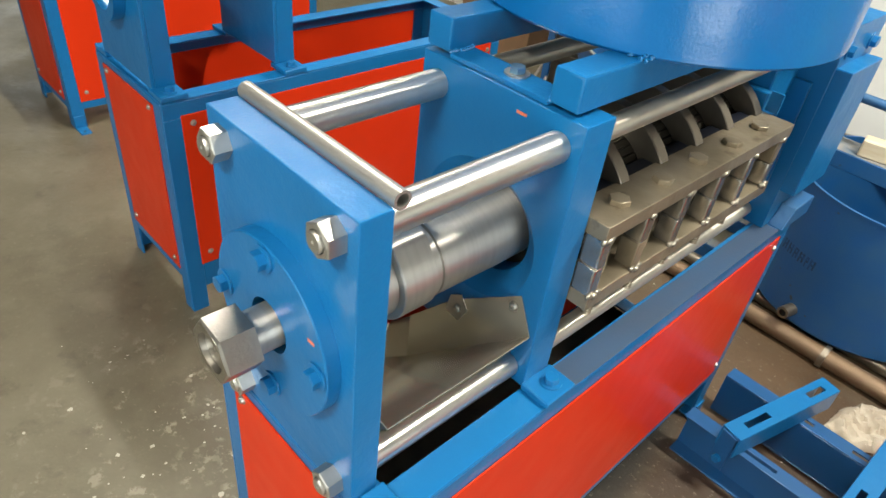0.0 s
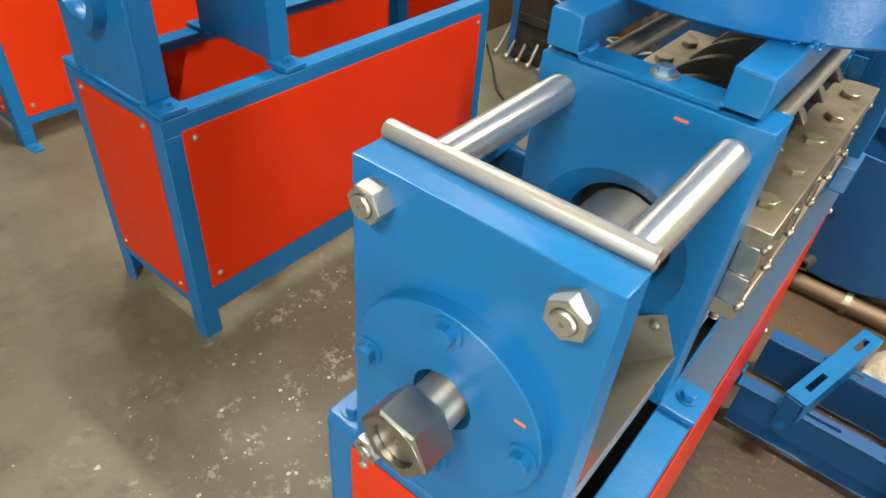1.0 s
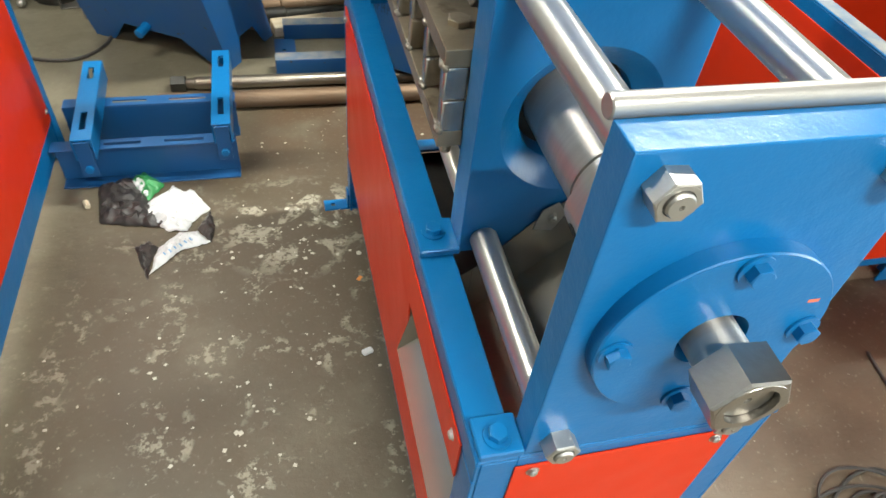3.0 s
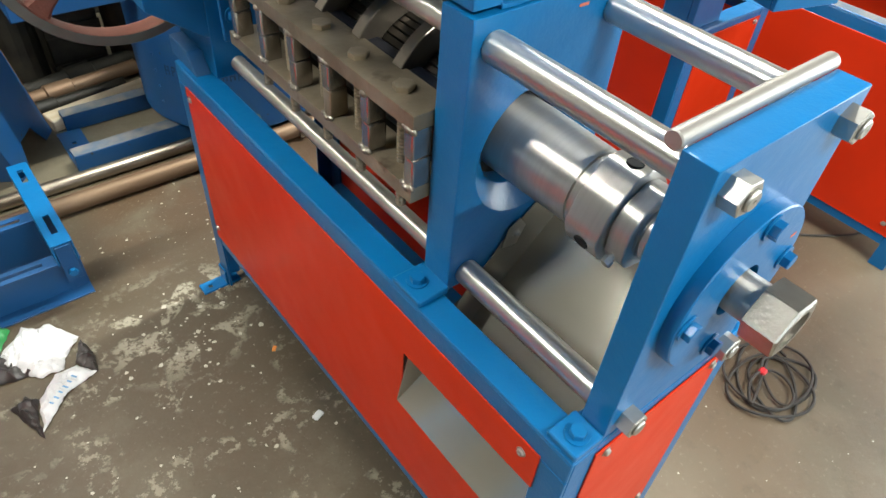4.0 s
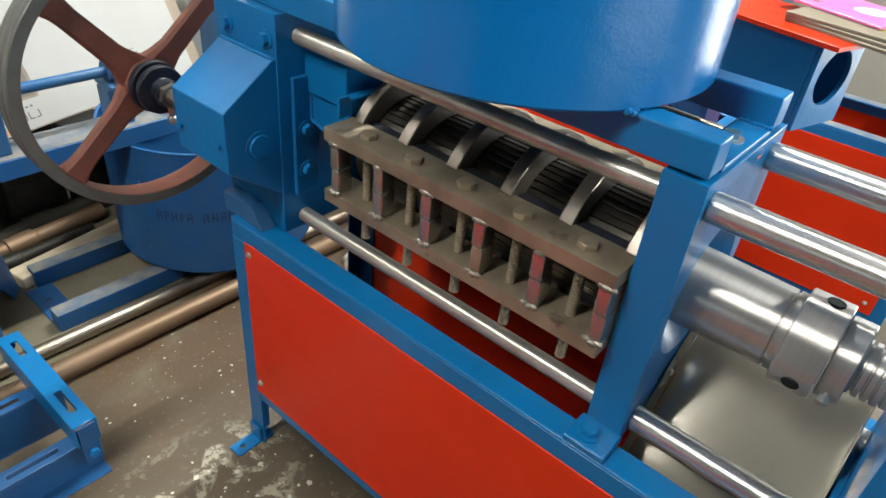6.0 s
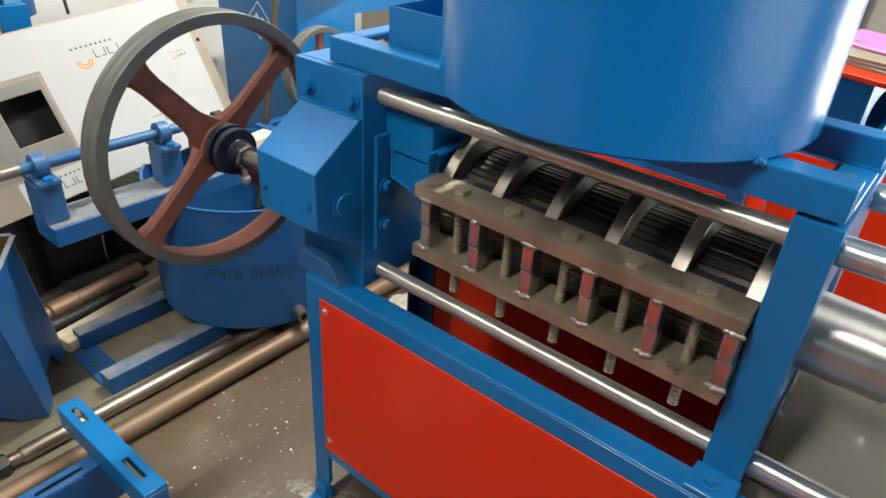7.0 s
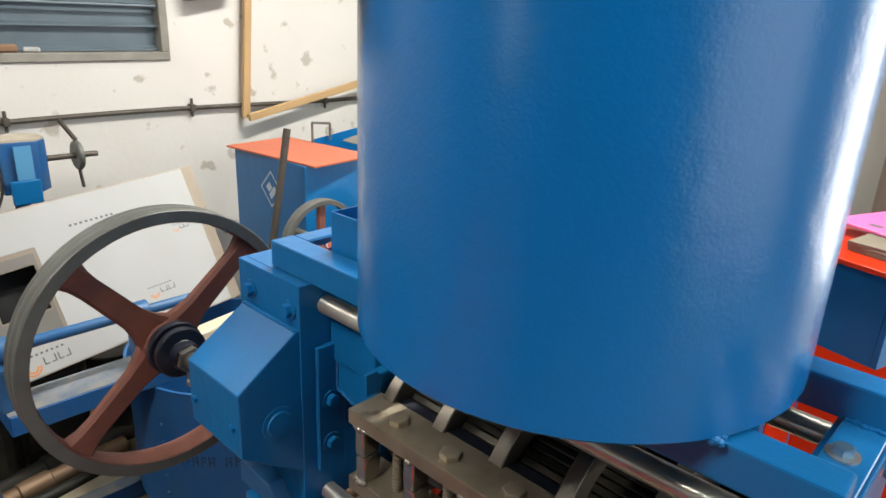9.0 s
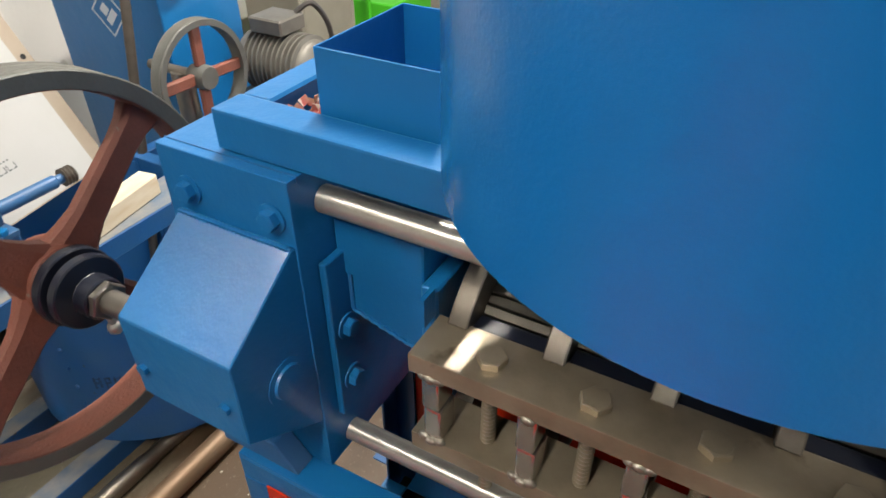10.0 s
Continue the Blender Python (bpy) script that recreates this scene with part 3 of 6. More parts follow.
def stand(press, hw, y0, y1, top=0.69, cut=False, panel_z=0.125, tabs=(), ends=(-1, 1), lip=0.045):
    """Angle-iron stand with legs, feet and red sheet panels."""
    w = 0.05
    for sx in (-1, 1):
        bm = bmesh.new()
        xa, xb = (-hw, -hw + w) if sx < 0 else (hw - w, hw)
        angle_rail(bm, xa, xb, y0, y1, top, "y", sx)
        part("top_rail", bm, BLUE, press, bevel=0.0015)
        bm = bmesh.new()
        angle_rail(bm, xa, xb, y0 + w, y1 - w, panel_z, "y", sx, lip)
        part("lower_rail", bm, BLUE, press, bevel=0.0015)
        for yy, sy in ((y0, -1), (y1, 1)):
            bm = bmesh.new()
            lx = -hw - 0.0005 if sx < 0 else hw - 0.0065 + 0.001
            box(bm, lx, lx + 0.006, min(yy, yy - sy * w), max(yy, yy - sy * w), 0, top - w - 0.0005)
            ly = yy if sy < 0 else yy - 0.006
            box(bm, xa + 0.006 * (sx < 0), xb - 0.006 * (sx > 0), ly - 0.0005, ly + 0.0055, 0, top - 0.0068)
            part("leg", bm, BLUE, press, bevel=0.0012)
            if (sx, sy) not in tabs:
                continue
            bm = bmesh.new()
            box(bm, lx - 0.007 if sx < 0 else lx + 0.0065, lx - 0.001 if sx < 0 else lx + 0.0125, min(yy, yy - sy * 0.042), max(yy, yy - sy * 0.042), 0.0065, 0.055)
            fx = -hw - 0.075 if sx < 0 else hw - 0.035
            slotted(bm, fx, fx + 0.11, min(yy, yy - sy * 0.042), max(yy, yy - sy * 0.042), 0.0, 0.006,
                    [(fx + (0.02 if sx < 0 else 0.078), fx + (0.032 if sx < 0 else 0.09), yy - sy * 0.021 - 0.006, yy - sy * 0.021 + 0.006)])
            part("foot_tab", bm, BLUE, press, bevel=0.001)
    end_z = panel_z - (lip - 0.045) / 2
    for yy, sy in ((y0, -1), (y1, 1)):
        bm = bmesh.new()
        ya, yb = (yy, yy + w) if sy < 0 else (yy - w, yy)
        angle_rail(bm, -hw + w, hw - w, ya, yb, top, "x", sy)
        part("cross_rail", bm, BLUE, press, bevel=0.0015)
        bm = bmesh.new()
        angle_rail(bm, -hw + w, hw - w, ya, yb, end_z, "x", sy, 0.045)
        part("lower_rail", bm, BLUE, press, bevel=0.0015)
        if sy not in ends:
            continue
        bm = bmesh.new()
        yp = yy - 0.0035 if sy < 0 else yy + 0.0005
        box(bm, -hw + 0.048, hw - 0.048, yp, yp + 0.003, end_z - 0.012, top - 0.022)
        pn = part("end_panel", bm, RED, press, "orange-red enamelled sheet panel", bevel=0.0008)
        for px in (-hw + 0.072, hw - 0.070):
            for pz in (end_z + 0.020, top - 0.036):
                put_at("screw", SCREW, pn, at(px, yp - 0.0002 if sy < 0 else yp + 0.0032, pz, FRONT if sy < 0 else BACK))
    for sx in (-1, 1):
        bm = bmesh.new()
        xp = -hw - 0.0037 if sx < 0 else hw + 0.0007
        pts = [(y0 + 0.045, panel_z - 0.012), (y1 - 0.045, panel_z - 0.012), (y1 - 0.045, top - 0.042), (y0 + 0.045, top - 0.042)]
        if cut and sx < 0:
            pts = [(0.375, panel_z - 0.012), (y1 - 0.045, panel_z - 0.012), (y1 - 0.045, top - 0.042), (y0 + 0.045, top - 0.042),
                   (y0 + 0.045, 0.565), (0.36, 0.556), (0.36, 0.466), (0.10, 0.466), (y0 + 0.045, 0.455), (y0 + 0.045, panel_z - 0.012)]
        prism(bm, pts, "x", xp, xp + 0.003)
        pn = part("side_panel", bm, RED, press, "orange-red enamelled sheet panel" + (" with a cut-out for the chute" if cut and sx < 0 else ""), bevel=0.0008)
        for py in (y0 + 0.075, y1 - 0.062):
            for pz in (panel_z + 0.027, top - 0.068):
                put_at("screw", SCREW, pn, at(xp if sx < 0 else xp + 0.0032, py, pz, LEFT if sx < 0 else RIGHT))


def motor_mount(press, x0, x1, yn, yf, bars):
    """Two slotted channels on the floor beside the press with two slotted bars across."""
    t, w = 0.005, 0.046
    for yy, s in ((yn, 1), (yf, -1)):
        bm = bmesh.new()
        slots = [(x0 + 0.14, x0 + 0.24, yy + 0.017, yy + 0.029), (x1 - 0.20, x1 - 0.09, yy + 0.017, yy + 0.029)]
        slotted(bm, x0, x1, yy, yy + w, 0.135, 0.14, slots)
        slotted(bm, x0, x1, yy, yy + w, 0.0, t, [])
        wy = yy + w - t if s > 0 else yy
        box(bm, x0, x1, wy, wy + t, t, 0.135)
        part("mount_channel", bm, BLUE_NAVY, press, bevel=0.001)
    for xa, ya, xb, yb in bars:
        n = math.hypot(xb - xa, yb - ya)
        h = 0.027
        bm = bmesh.new()
        slotted(bm, -h, h, 0, n, 0.205, 0.21, [(-0.008, 0.008, 0.05, 0.135), (-0.008, 0.008, n - 0.10, n - 0.035)])
        box(bm, -h, -h + t, 0, n, 0.1405, 0.205)
        box(bm, h - t, h, 0, n, 0.1405, 0.205)
        bar = part("slotted_bar", bm, BLUE, press, bevel=0.001)
        bar.matrix_basis = pose(xa, ya, 0, 0, 0, -math.degrees(math.atan2(xb - xa, yb - ya)))
        bm = bmesh.new()
        box(bm, -0.020, 0.020, -0.0055, -0.0005, 0.085, 0.204)
        part("end_bracket", bm, BLUE_NAVY, bar, bevel=0.001)
        put_at("bolt", BOLT, bar, at(0, -0.0055, 0.115, FRONT))
        put_at("bolt", BOLT, bar, at(0, n, 0.17, BACK))


press = thing("oil_press", "blue and orange-red screw oil press with drum hopper and spoked pulley", "oil press", "oil presses")
stand(press, 0.1925, 0.014, 1.230, cut=True, panel_z=0.211, tabs=((-1, 1), (1, 1)), ends=(-1,))
for piece in press.children:
    piece.matrix_basis = pose(-0.002, 0, 0, 0, 0, 0.45) @ piece.matrix_basis   # the stand sits slightly askew
motor_mount(press, 0.20, 0.74, 1.050, 1.275, ((0.320, 1.025, 0.415, 1.400), (0.597, 0.985, 0.610, 1.405)))


def foot_pads(parent, y0, y1, out=0.0, ahead=0.0):
    for s in (-1, 1):
        bm = bmesh.new()
        w = out if s < 0 else 0.0
        xa, xb = sorted((s * 0.1385, s * (0.192 + w)))
        box(bm, xa, xb, y0, y1, 0.6902, 0.7025)
        part("foot_pad", bm, BLUE, parent, bevel=0.002)
        bolt(parent, s * (0.166 + w), (y0 + y1) / 2 + ahead, 0.7025, UP, 17)


# rail dust whose dark colour also holds the shade under the drum
bm = bmesh.new()
box(bm, 0.1415, 0.1885, 0.400, 1.128, 0.6902, 0.6908)
part("dust_layer", bm, BLUE_GREY, press, "grey dusty film on the rail, darkened for the drum's shade")
# added near-black sheet that keeps the inside of the stand dark
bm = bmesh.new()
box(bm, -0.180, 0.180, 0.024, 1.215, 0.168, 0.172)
part("dark_inner_sheet", bm, DARK, press, "black sheet added inside the stand to keep it dark")
# front plate with flange, nuts and stop bar
bm = bmesh.new()
holed(bm, -0.138, 0.138, 0.692, 1.122, 0, AX, [(0.05, 0.014), (0.05, 0.054)])
front_plate = part("front_plate", bm, BLUE, press, "thick blue-painted steel end plate", bevel=0.002, seg=2)
foot_pads(front_plate, 0.013, 0.064, 0.0, -0.003)
bm = bmesh.new()
turn(bm, [(0.036, 0.0138), (0.036, -0.0045), (0.114, -0.0045), (0.1155, -0.003), (0.1155, 0.0138)], (0, 0, AX), "y", 72, closed=True)
part("flange", bm, BLUE, front_plate)
for a in range(4):
    bolt(front_plate, 0.0975 * math.sin(a * math.pi / 2), -0.0045, AX + 0.0975 * math.cos(a * math.pi / 2), FRONT, 11 * a + 8)
for sx in (-1, 1):
    for z in (1.091, 0.718):
        m = at(sx * 0.104, 0.014, z, FRONT, 12 + 17 * sx + 9 * (z < 1))
        put_at("nut", NUT, front_plate, m)
        put_at("stud_end", STUD_END, front_plate, m)
bm = bmesh.new()
turn(bm, [(0, -0.140), (0.0092, -0.140), (0.0104, -0.1385), (0.0104, 0.1365), (0.0074, 0.1365), (0.0074, 0.11), (0, 0.11)], (0, 0.0635, 1.1265), "x", 20)
part("stop_bar", bm, SATIN, front_plate, "plain steel bar welded along the top edge")
bm = bmesh.new()
box(bm, 0.081, 0.093, -0.0049, -0.0046, AX + 0.040, AX + 0.0445)
part("paint_mark", bm, MARK, front_plate)

# middle plate with its dished bore
bm = bmesh.new()
holed(bm, -0.140, 0.140, 0.692, 1.127, 0, AX, [(0.108, 0.334), (0.076, 0.362), (0.074, 0.392)], 80)
mid_plate = part("middle_plate", bm, BLUE, press, "thick blue-painted steel plate with a dished bore", bevel=0.002, seg=2)
foot_pads(mid_plate, 0.330, 0.398, 0.006, 0.004)
bm = bmesh.new()
box(bm, 0.035, 0.052, 0.3333, 0.3339, 1.104, 1.108)
part("paint_mark", bm, MARK, mid_plate)

# tie rods
for sx in (-1, 1):
    for z in (1.089, 0.718):
        bm = bmesh.new()
        turn(bm, [(0, 0.0542), (0.0195, 0.0542), (0.0203, 0.055), (0.0203, 0.3315), (0.0190, 0.3338), (0, 0.3338)], (sx * 0.106, 0, z), "y", 32)
        part("tie_rod", bm, POLISHED, press, "bright polished steel tie rod")
        bm = bmesh.new()
        turn(bm, [(0, 0.3925), (0.0158, 0.3925), (0.0158, 1.0985), (0, 1.0985)], (sx * 0.110, 0, z), "y", 28)
        part("tie_rod", bm, ROD_DULL, press, "dull drawn steel tie rod")

# screw shaft, sleeve and collars
bm = bmesh.new()
turn(bm, [(0, -0.036), (0.0275, -0.036), (0.0275, 0.056), (0.0365, 0.0565), (0.0365, 0.077)] +
     [(r, 0.077 + 0.0112 * k + d) for k in range(4) for r, d in ((0.0335, 0.0008), (0.0335, 0.0028), (0.0385, 0.0040), (0.0385, 0.0105))] +
     [(0.0335, 0.1224), (0.0335, 0.140), (0, 0.140)], (0, 0, AX), "y", 48)
shaft = part("screw_shaft", bm, TURNED, press, "threaded steel shaft")
bm = bmesh.new()
hexagon(bm, 0.071, 0, 0.043, 0.10, 0.0255, 0.012)
drive = part("drive_nut", bm, NUT_STEEL, shaft, "large hexagonal steel drive end")
drive.matrix_basis = at(0, -0.034, AX, FRONT, -6)
bm = bmesh.new()
turn(bm, [(0, 0), (0.024, 0), (0.024, 0.003), (0.004, 0.003), (0.003, -0.002), (0, -0.002)], n=24)
centre = part("shaft_end", bm, NUT_STEEL, shaft)
centre.matrix_basis = at(0, -0.067, AX, FRONT)


def eared(bm, r0, r1, y0, y1, ears, n=96):
    """A turned ring with rounded flat-topped lobes standing out of it."""
    loops = []
    for y, inset in ((y0, 0.0015), (y0 + 0.0015, 0.0), (y1 - 0.0015, 0.0), (y1, 0.0015)):
        loop = []
        for i in range(n):
            a = 360 * i / n
            lift = 0.0
            for centre, half in ears:
                d = abs((a - centre + 180) % 360 - 180)
                lift = max(lift, 1 / (1 + (d / math.degrees(half / r0)) ** 6))
            r = r0 + (r1 - r0) * lift - inset
            loop.append(bm.verts.new((r * math.cos(radians(a)), y, AX + r * math.sin(radians(a)))))
        loops.append(loop)
    for y in (y1, y0):
        inner = [bm.verts.new((0.034 * math.cos(i * math.tau / n), y, AX + 0.034 * math.sin(i * math.tau / n))) for i in range(n)]
        loops.append(inner)
    for k in range(len(loops)):
        a, b = loops[k], loops[(k + 1) % len(loops)]
        for i in range(n):
            bm.faces.new((a[i], a[(i + 1) % n], b[(i + 1) % n], b[i]))


bm = bmesh.new()
eared(bm, 0.0525, 0.0585, 0.118, 0.1475, ((80, 0.020), (222, 0.018)))
part("collar", bm, TURNED, shaft)
bm = bmesh.new()
eared(bm, 0.0625, 0.0705, 0.1490, 0.2035, ((85, 0.030), (206, 0.031)))
ring = part("adjusting_ring", bm, TURNED, shaft, "turned steel ring with flat ears and spanner holes")
for a, r, y in ((89, 0.0702, 0.172), (203, 0.0702, 0.174)):
    bm = bmesh.new()
    turn(bm, [(0.0098, -0.001), (0.0112, -0.001), (0.0116, 0.0012), (0.0108, 0.0020), (0.0098, 0.0008)], n=28, closed=True)
    turn(bm, [(0, -0.004), (0.0100, -0.004), (0.0100, 0.0012), (0, 0.0013)], n=28)
    tilt = 85 if a < 90 else 206
    h = part("spanner_hole", bm, HOLE, ring)
    d = radians(a)
    h.matrix_basis = Matrix.Translation((r * math.cos(d), y, AX + r * math.sin(d))) @ pose(0, 0, 0, 0, 90 - tilt, 0)
bm = bmesh.new()
turn(bm, [(0, 0), (0.0022, 0), (0.0022, 0.0008), (0, 0.0008)], n=12)
d = radians(112)
part("pin_hole", bm, HOLE, ring).matrix_basis = Matrix.Translation((0.0622 * math.cos(d), 0.195, AX + 0.0622 * math.sin(d))) @ pose(0, 0, 0, 0, -22, 0)
bm = bmesh.new()
hexagon(bm, 0.013, 0, 0.010, 0.1)
rod(bm, (0, 0, -0.02), (0, 0, 0.001), 0.004, 10)
lock = part("lock_screw", bm, ZINC, shaft)
lock.matrix_basis = Matrix.Translation((-0.055, 0.133, AX - 0.030)) @ pose(0, 0, 0, 0, -118, 0)
bm = bmesh.new()
turn(bm, [(0, 0.2036), (0.0570, 0.2036), (0.0582, 0.2050), (0.0582, 0.2145), (0.0540, 0.2150), (0.0540, 0.2180), (0.0582, 0.2185), (0.0605, 0.33), (0.0605, 0.392), (0, 0.392)],
     (0, 0, AX), "y", 64)
part("sleeve", bm, TURNED, shaft, "bright turned steel sleeve")

# pressing cage: clamp bars, spacers, bolts, ribs and slats
cage = part("cage_core", (lambda b: (turn(b, [(0, 0.394), (0.088, 0.394), (0.088, 0.962), (0, 0.962)], (0, 0, AX), "y", 40), b)[1])(bmesh.new()),
            CAGE_BAR, press, "dark oily pressing cage")
Y0, STEP = 0.405, 0.1063
for sx in (-1, 1):
    for z0, z1 in ((0.9575, 0.9825), (0.838, 0.863)):
        bm = bmesh.new()
        xa, xb = sorted((sx * 0.105, sx * 0.172))
        box(bm, xa, xb, 0.3945, 0.962, z0, z1)
        part("clamp_bar", bm, CAGE, cage, "brown oiled steel clamp bar", bevel=0.002, seg=2)
spacer = [shape(lambda b: box(b, -0.016, 0.016, -0.0105, 0.0105, -0.0235, 0.0235), m_, 0.0032, 2) for m_ in (CAGE, SPACER)]
long_bolt = shape(lambda b: (hexagon(b, 0.0275, 0, 0.0085, 0.1), turn(b, [(0, -0.20)] + [(0.0086 - 0.0014 * (k % 2), -0.20 + 0.0030 * k) for k in range(64)] +
                                                                  [(0.0085, -0.005), (0.0085, 0.0), (0, 0.0)], n=14)), CAGE)
weld = shape(lambda b: bmesh.ops.create_icosphere(b, subdivisions=2, radius=0.0058, matrix=Matrix.Diagonal((0.8, 1.35, 0.9, 1))), BEAD)
for sx in (-1, 1):
    for i in range(6):
        y = Y0 + STEP * i
        for k, z in enumerate((0.8865, 0.9335)):
            put_at("spacer", spacer[0 if (i * 2 + k + sx) % 9 == 3 else 1], cage,
                   at(sx * 0.1545, y + (0.001 if k else -0.001), z))
        for k in range(3):
            put_at("weld_bead", weld, cage, at(sx * (0.1700 + 0.002 * (k % 2)), y - 0.009 + 0.009 * k, 0.8635 - 0.002 * (k == 1)))
            if i % 3 != 1 or k == 1:
                put_at("weld_bead", weld, cage, at(sx * (0.1695 + 0.002 * (k % 2)), y - 0.008 + 0.008 * k, 0.957))
    for i in range(5):
        put_at("clamp_bolt", long_bolt, cage, at(sx * (0.141 + 0.003 * (i % 2)), Y0 + STEP * (i + 0.5), 0.9827, UP, 14 + 23 * i))
    # added black strips stand in for the dark gaps between ribs
    for i in range(5):
        bm = bmesh.new()
        xa, xb = sorted((sx * 0.082, sx * 0.1045))
        box(bm, xa, xb, Y0 + STEP * i + 0.0122, Y0 + STEP * (i + 1) - 0.0122, 0.950, 0.9805)
        part("dark_gap_strip", bm, BLACK, cage, "black strip added to darken the gap between ribs", bevel=0.003, seg=2)


def rib(bm):
    turn(bm, [(0.100, -0.0115), (0.139, -0.0115), (0.139, 0.0115), (0.100, 0.0115)], (0, 0, 0), "y", 30, 33.5, 146.5, closed=True)


def rib_low(bm):
    turn(bm, [(0.100, -0.0115), (0.139, -0.0115), (0.139, 0.0115), (0.100, 0.0115)], (0, 0, 0), "y", 30, 210, 330, closed=True)


rib_up, rib_dn = shape(rib, RIB, 0.0015), shape(rib_low, CAGE_BAR)
for i in range(6):
    put_at("rib", rib_up, cage, at(0, Y0 + STEP * i, AX))
    put_at("rib", rib_dn, cage, at(0, Y0 + STEP * i, AX))
slat_mesh = shape(lambda b: box(b, -0.0057, 0.0057, -0.2835, 0.2835, -0.006, 0.006), CAGE_BAR, 0.0012)
for i in range(48):
    a = radians(i * 7.5)
    put_at("cage_bar", slat_mesh, cage, Matrix.Translation((0.0935 * math.sin(a), 0.678, AX + 0.0935 * math.cos(a))) @ pose(0, 0, 0, 0, i * 7.5 + 6, 0))

# feed throat and brackets before the gear case
bm = bmesh.new()
box(bm, -0.100, 0.100, 0.985, 1.099, 0.985, 1.060)
throat = part("feed_throat", bm, BLUE, press, bevel=0.002)
bm = bmesh.new()
prism(bm, [(-0.108, 0.80), (0.108, 0.80), (0.108, 1.015), (-0.108, 1.015)], "y", 0.9635, 0.984)
part("throat_plate", bm, BLUE, throat, bevel=0.002)
for sx in (-1, 1):
    bm = bmesh.new()
    xa, xb = sorted((sx * 0.086, sx * 0.094))
    prism(bm, [(0.9845, 0.90), (1.088, 0.93), (1.088, 1.012), (0.9845, 1.012)], "x", xa, xb)
    part("gusset", bm, BLUE, throat, bevel=0.0015)
    bm = bmesh.new()
    xa, xb = sorted((sx * 0.078, sx * 0.134))
    box(bm, xa, xb, 1.0885, 1.0985, 0.775, 1.018)
    br = part("mount_flange", bm, BLUE, throat, bevel=0.0015)
    for z in (0.914, 0.829):
        bolt(br, sx * 0.110, 1.0885, z, FRONT, 20)
    bm = bmesh.new()
    xa, xb = sorted((sx * 0.112, sx * 0.135))
    box(bm, xa, xb, 0.9635, 0.969, 0.985, 1.022)
    part("key_tab", bm, BLUE, throat)

for sx in (-1, 1):
    bm = bmesh.new()
    tube(bm, [(sx * 0.0955, 0.987 + 0.1 * f, 0.9005 + 0.0295 * f + 0.0012 * math.sin(f * 90)) for f in np.linspace(0, 1, 24)], 0.0028, 6)
    part("weld_seam", bm, BLUE, throat)
    bm = bmesh.new()
    tube(bm, [(sx * 0.0955, 1.0865, 0.932 + 0.08 * f + 0.001 * math.sin(f * 80)) for f in np.linspace(0, 1, 20)], 0.0030, 6)
    part("weld_seam", bm, BLUE, throat)
# gear case
CHAMFER = [(-0.167, 1.055), (-0.275, 0.981), (-0.275, 0.865), (-0.165, 0.787), (0.190, 0.787), (0.190, 1.055)]
bm = bmesh.new()
prism(bm, CHAMFER, "y", 1.1015, 1.262)
gear = part("gear_case", bm, BLUE, press, "blue-painted welded steel gear case with sloped shoulders", bevel=0.0015)
bm = bmesh.new()
box(bm, -0.160, 0.160, 1.0995, 1.280, 0.692, 1.132)
part("bearing_block", bm, BLUE, gear, bevel=0.0018, seg=2)
bm = bmesh.new()
box(bm, -0.1465, -0.1450, 1.0985, 1.2805, 1.126, 1.1330)
part("joint_line", bm, BLUE_DARK, gear)
for y in (1.125, 1.241):
    for s, f in ((-1, LEFT), (1, RIGHT)):
        bolt(gear, s * 0.160, y, 1.085, f, 25)
bm = bmesh.new()
turn(bm, [(0.012, 0), (0.030, 0), (0.030, 0.0012), (0.022, 0.0015), (0.021, 0.005), (0.012, 0.0055), (0, 0.0055)], n=32)
plug = part("filler_plug", bm, BLUE, gear)
plug.matrix_basis = at(-0.206, 1.1015, 0.902, FRONT)
for x, y, z, f in ((-0.2755, 1.122, 0.915, LEFT), (-0.2755, 1.245, 0.912, LEFT)):
    put_at("screw", SCREW_BLUE, gear, at(x, y, z, f))
for s in (-1, 1):
    bm = bmesh.new()
    xa, xb = sorted((s * 0.1605, s * 0.194))
    prism(bm, [(1.13, 0.6902), (1.262, 0.6902), (1.262, 0.735), (1.165, 0.735)], "x", xa, xb)
    part("base_lug", bm, BLUE_DARK, gear, bevel=0.002)
bm = bmesh.new()
for i in range(26):
    m = Matrix.Translation((-0.166 - 0.002 * noise.noise((i, 0, 0)), 1.108 + 0.006 * i, 1.0555)) @ Matrix.Diagonal((0.9, 1.2, 0.8, 1))
    bmesh.ops.create_icosphere(bm, subdivisions=1, radius=0.0045, matrix=m)
part("weld_seam", bm, BLUE, gear)

# spoked pulley on the input shaft
PX, PZ = -0.217, 0.911
bm = bmesh.new()
rod(bm, (PX, 1.2625, PZ), (PX, 1.545, PZ), 0.0165, 20)
pulley_shaft = part("input_shaft", bm, DULL, press)
bm = bmesh.new()
turn(bm, [(0.017, 1.384), (0.026, 1.384), (0.028, 1.386), (0.028, 1.406), (0.0285, 1.407), (0.048, 1.411), (0.050, 1.413), (0.050, 1.424), (0.048, 1.426), (0.040, 1.427),
          (0.040, 1.433), (0.052, 1.434), (0.054, 1.436), (0.054, 1.448), (0.052, 1.450), (0.017, 1.450)], (PX, 0, PZ), "y", 40, closed=True)
part("black_bush", bm, BLACK, pulley_shaft, "black moulded coupling bush", sharp=20)
bm = bmesh.new()
hexagon(bm, 0.046, 0, 0.010, 0.1)
nut_ = part("lock_nut", bm, DULL, pulley_shaft)
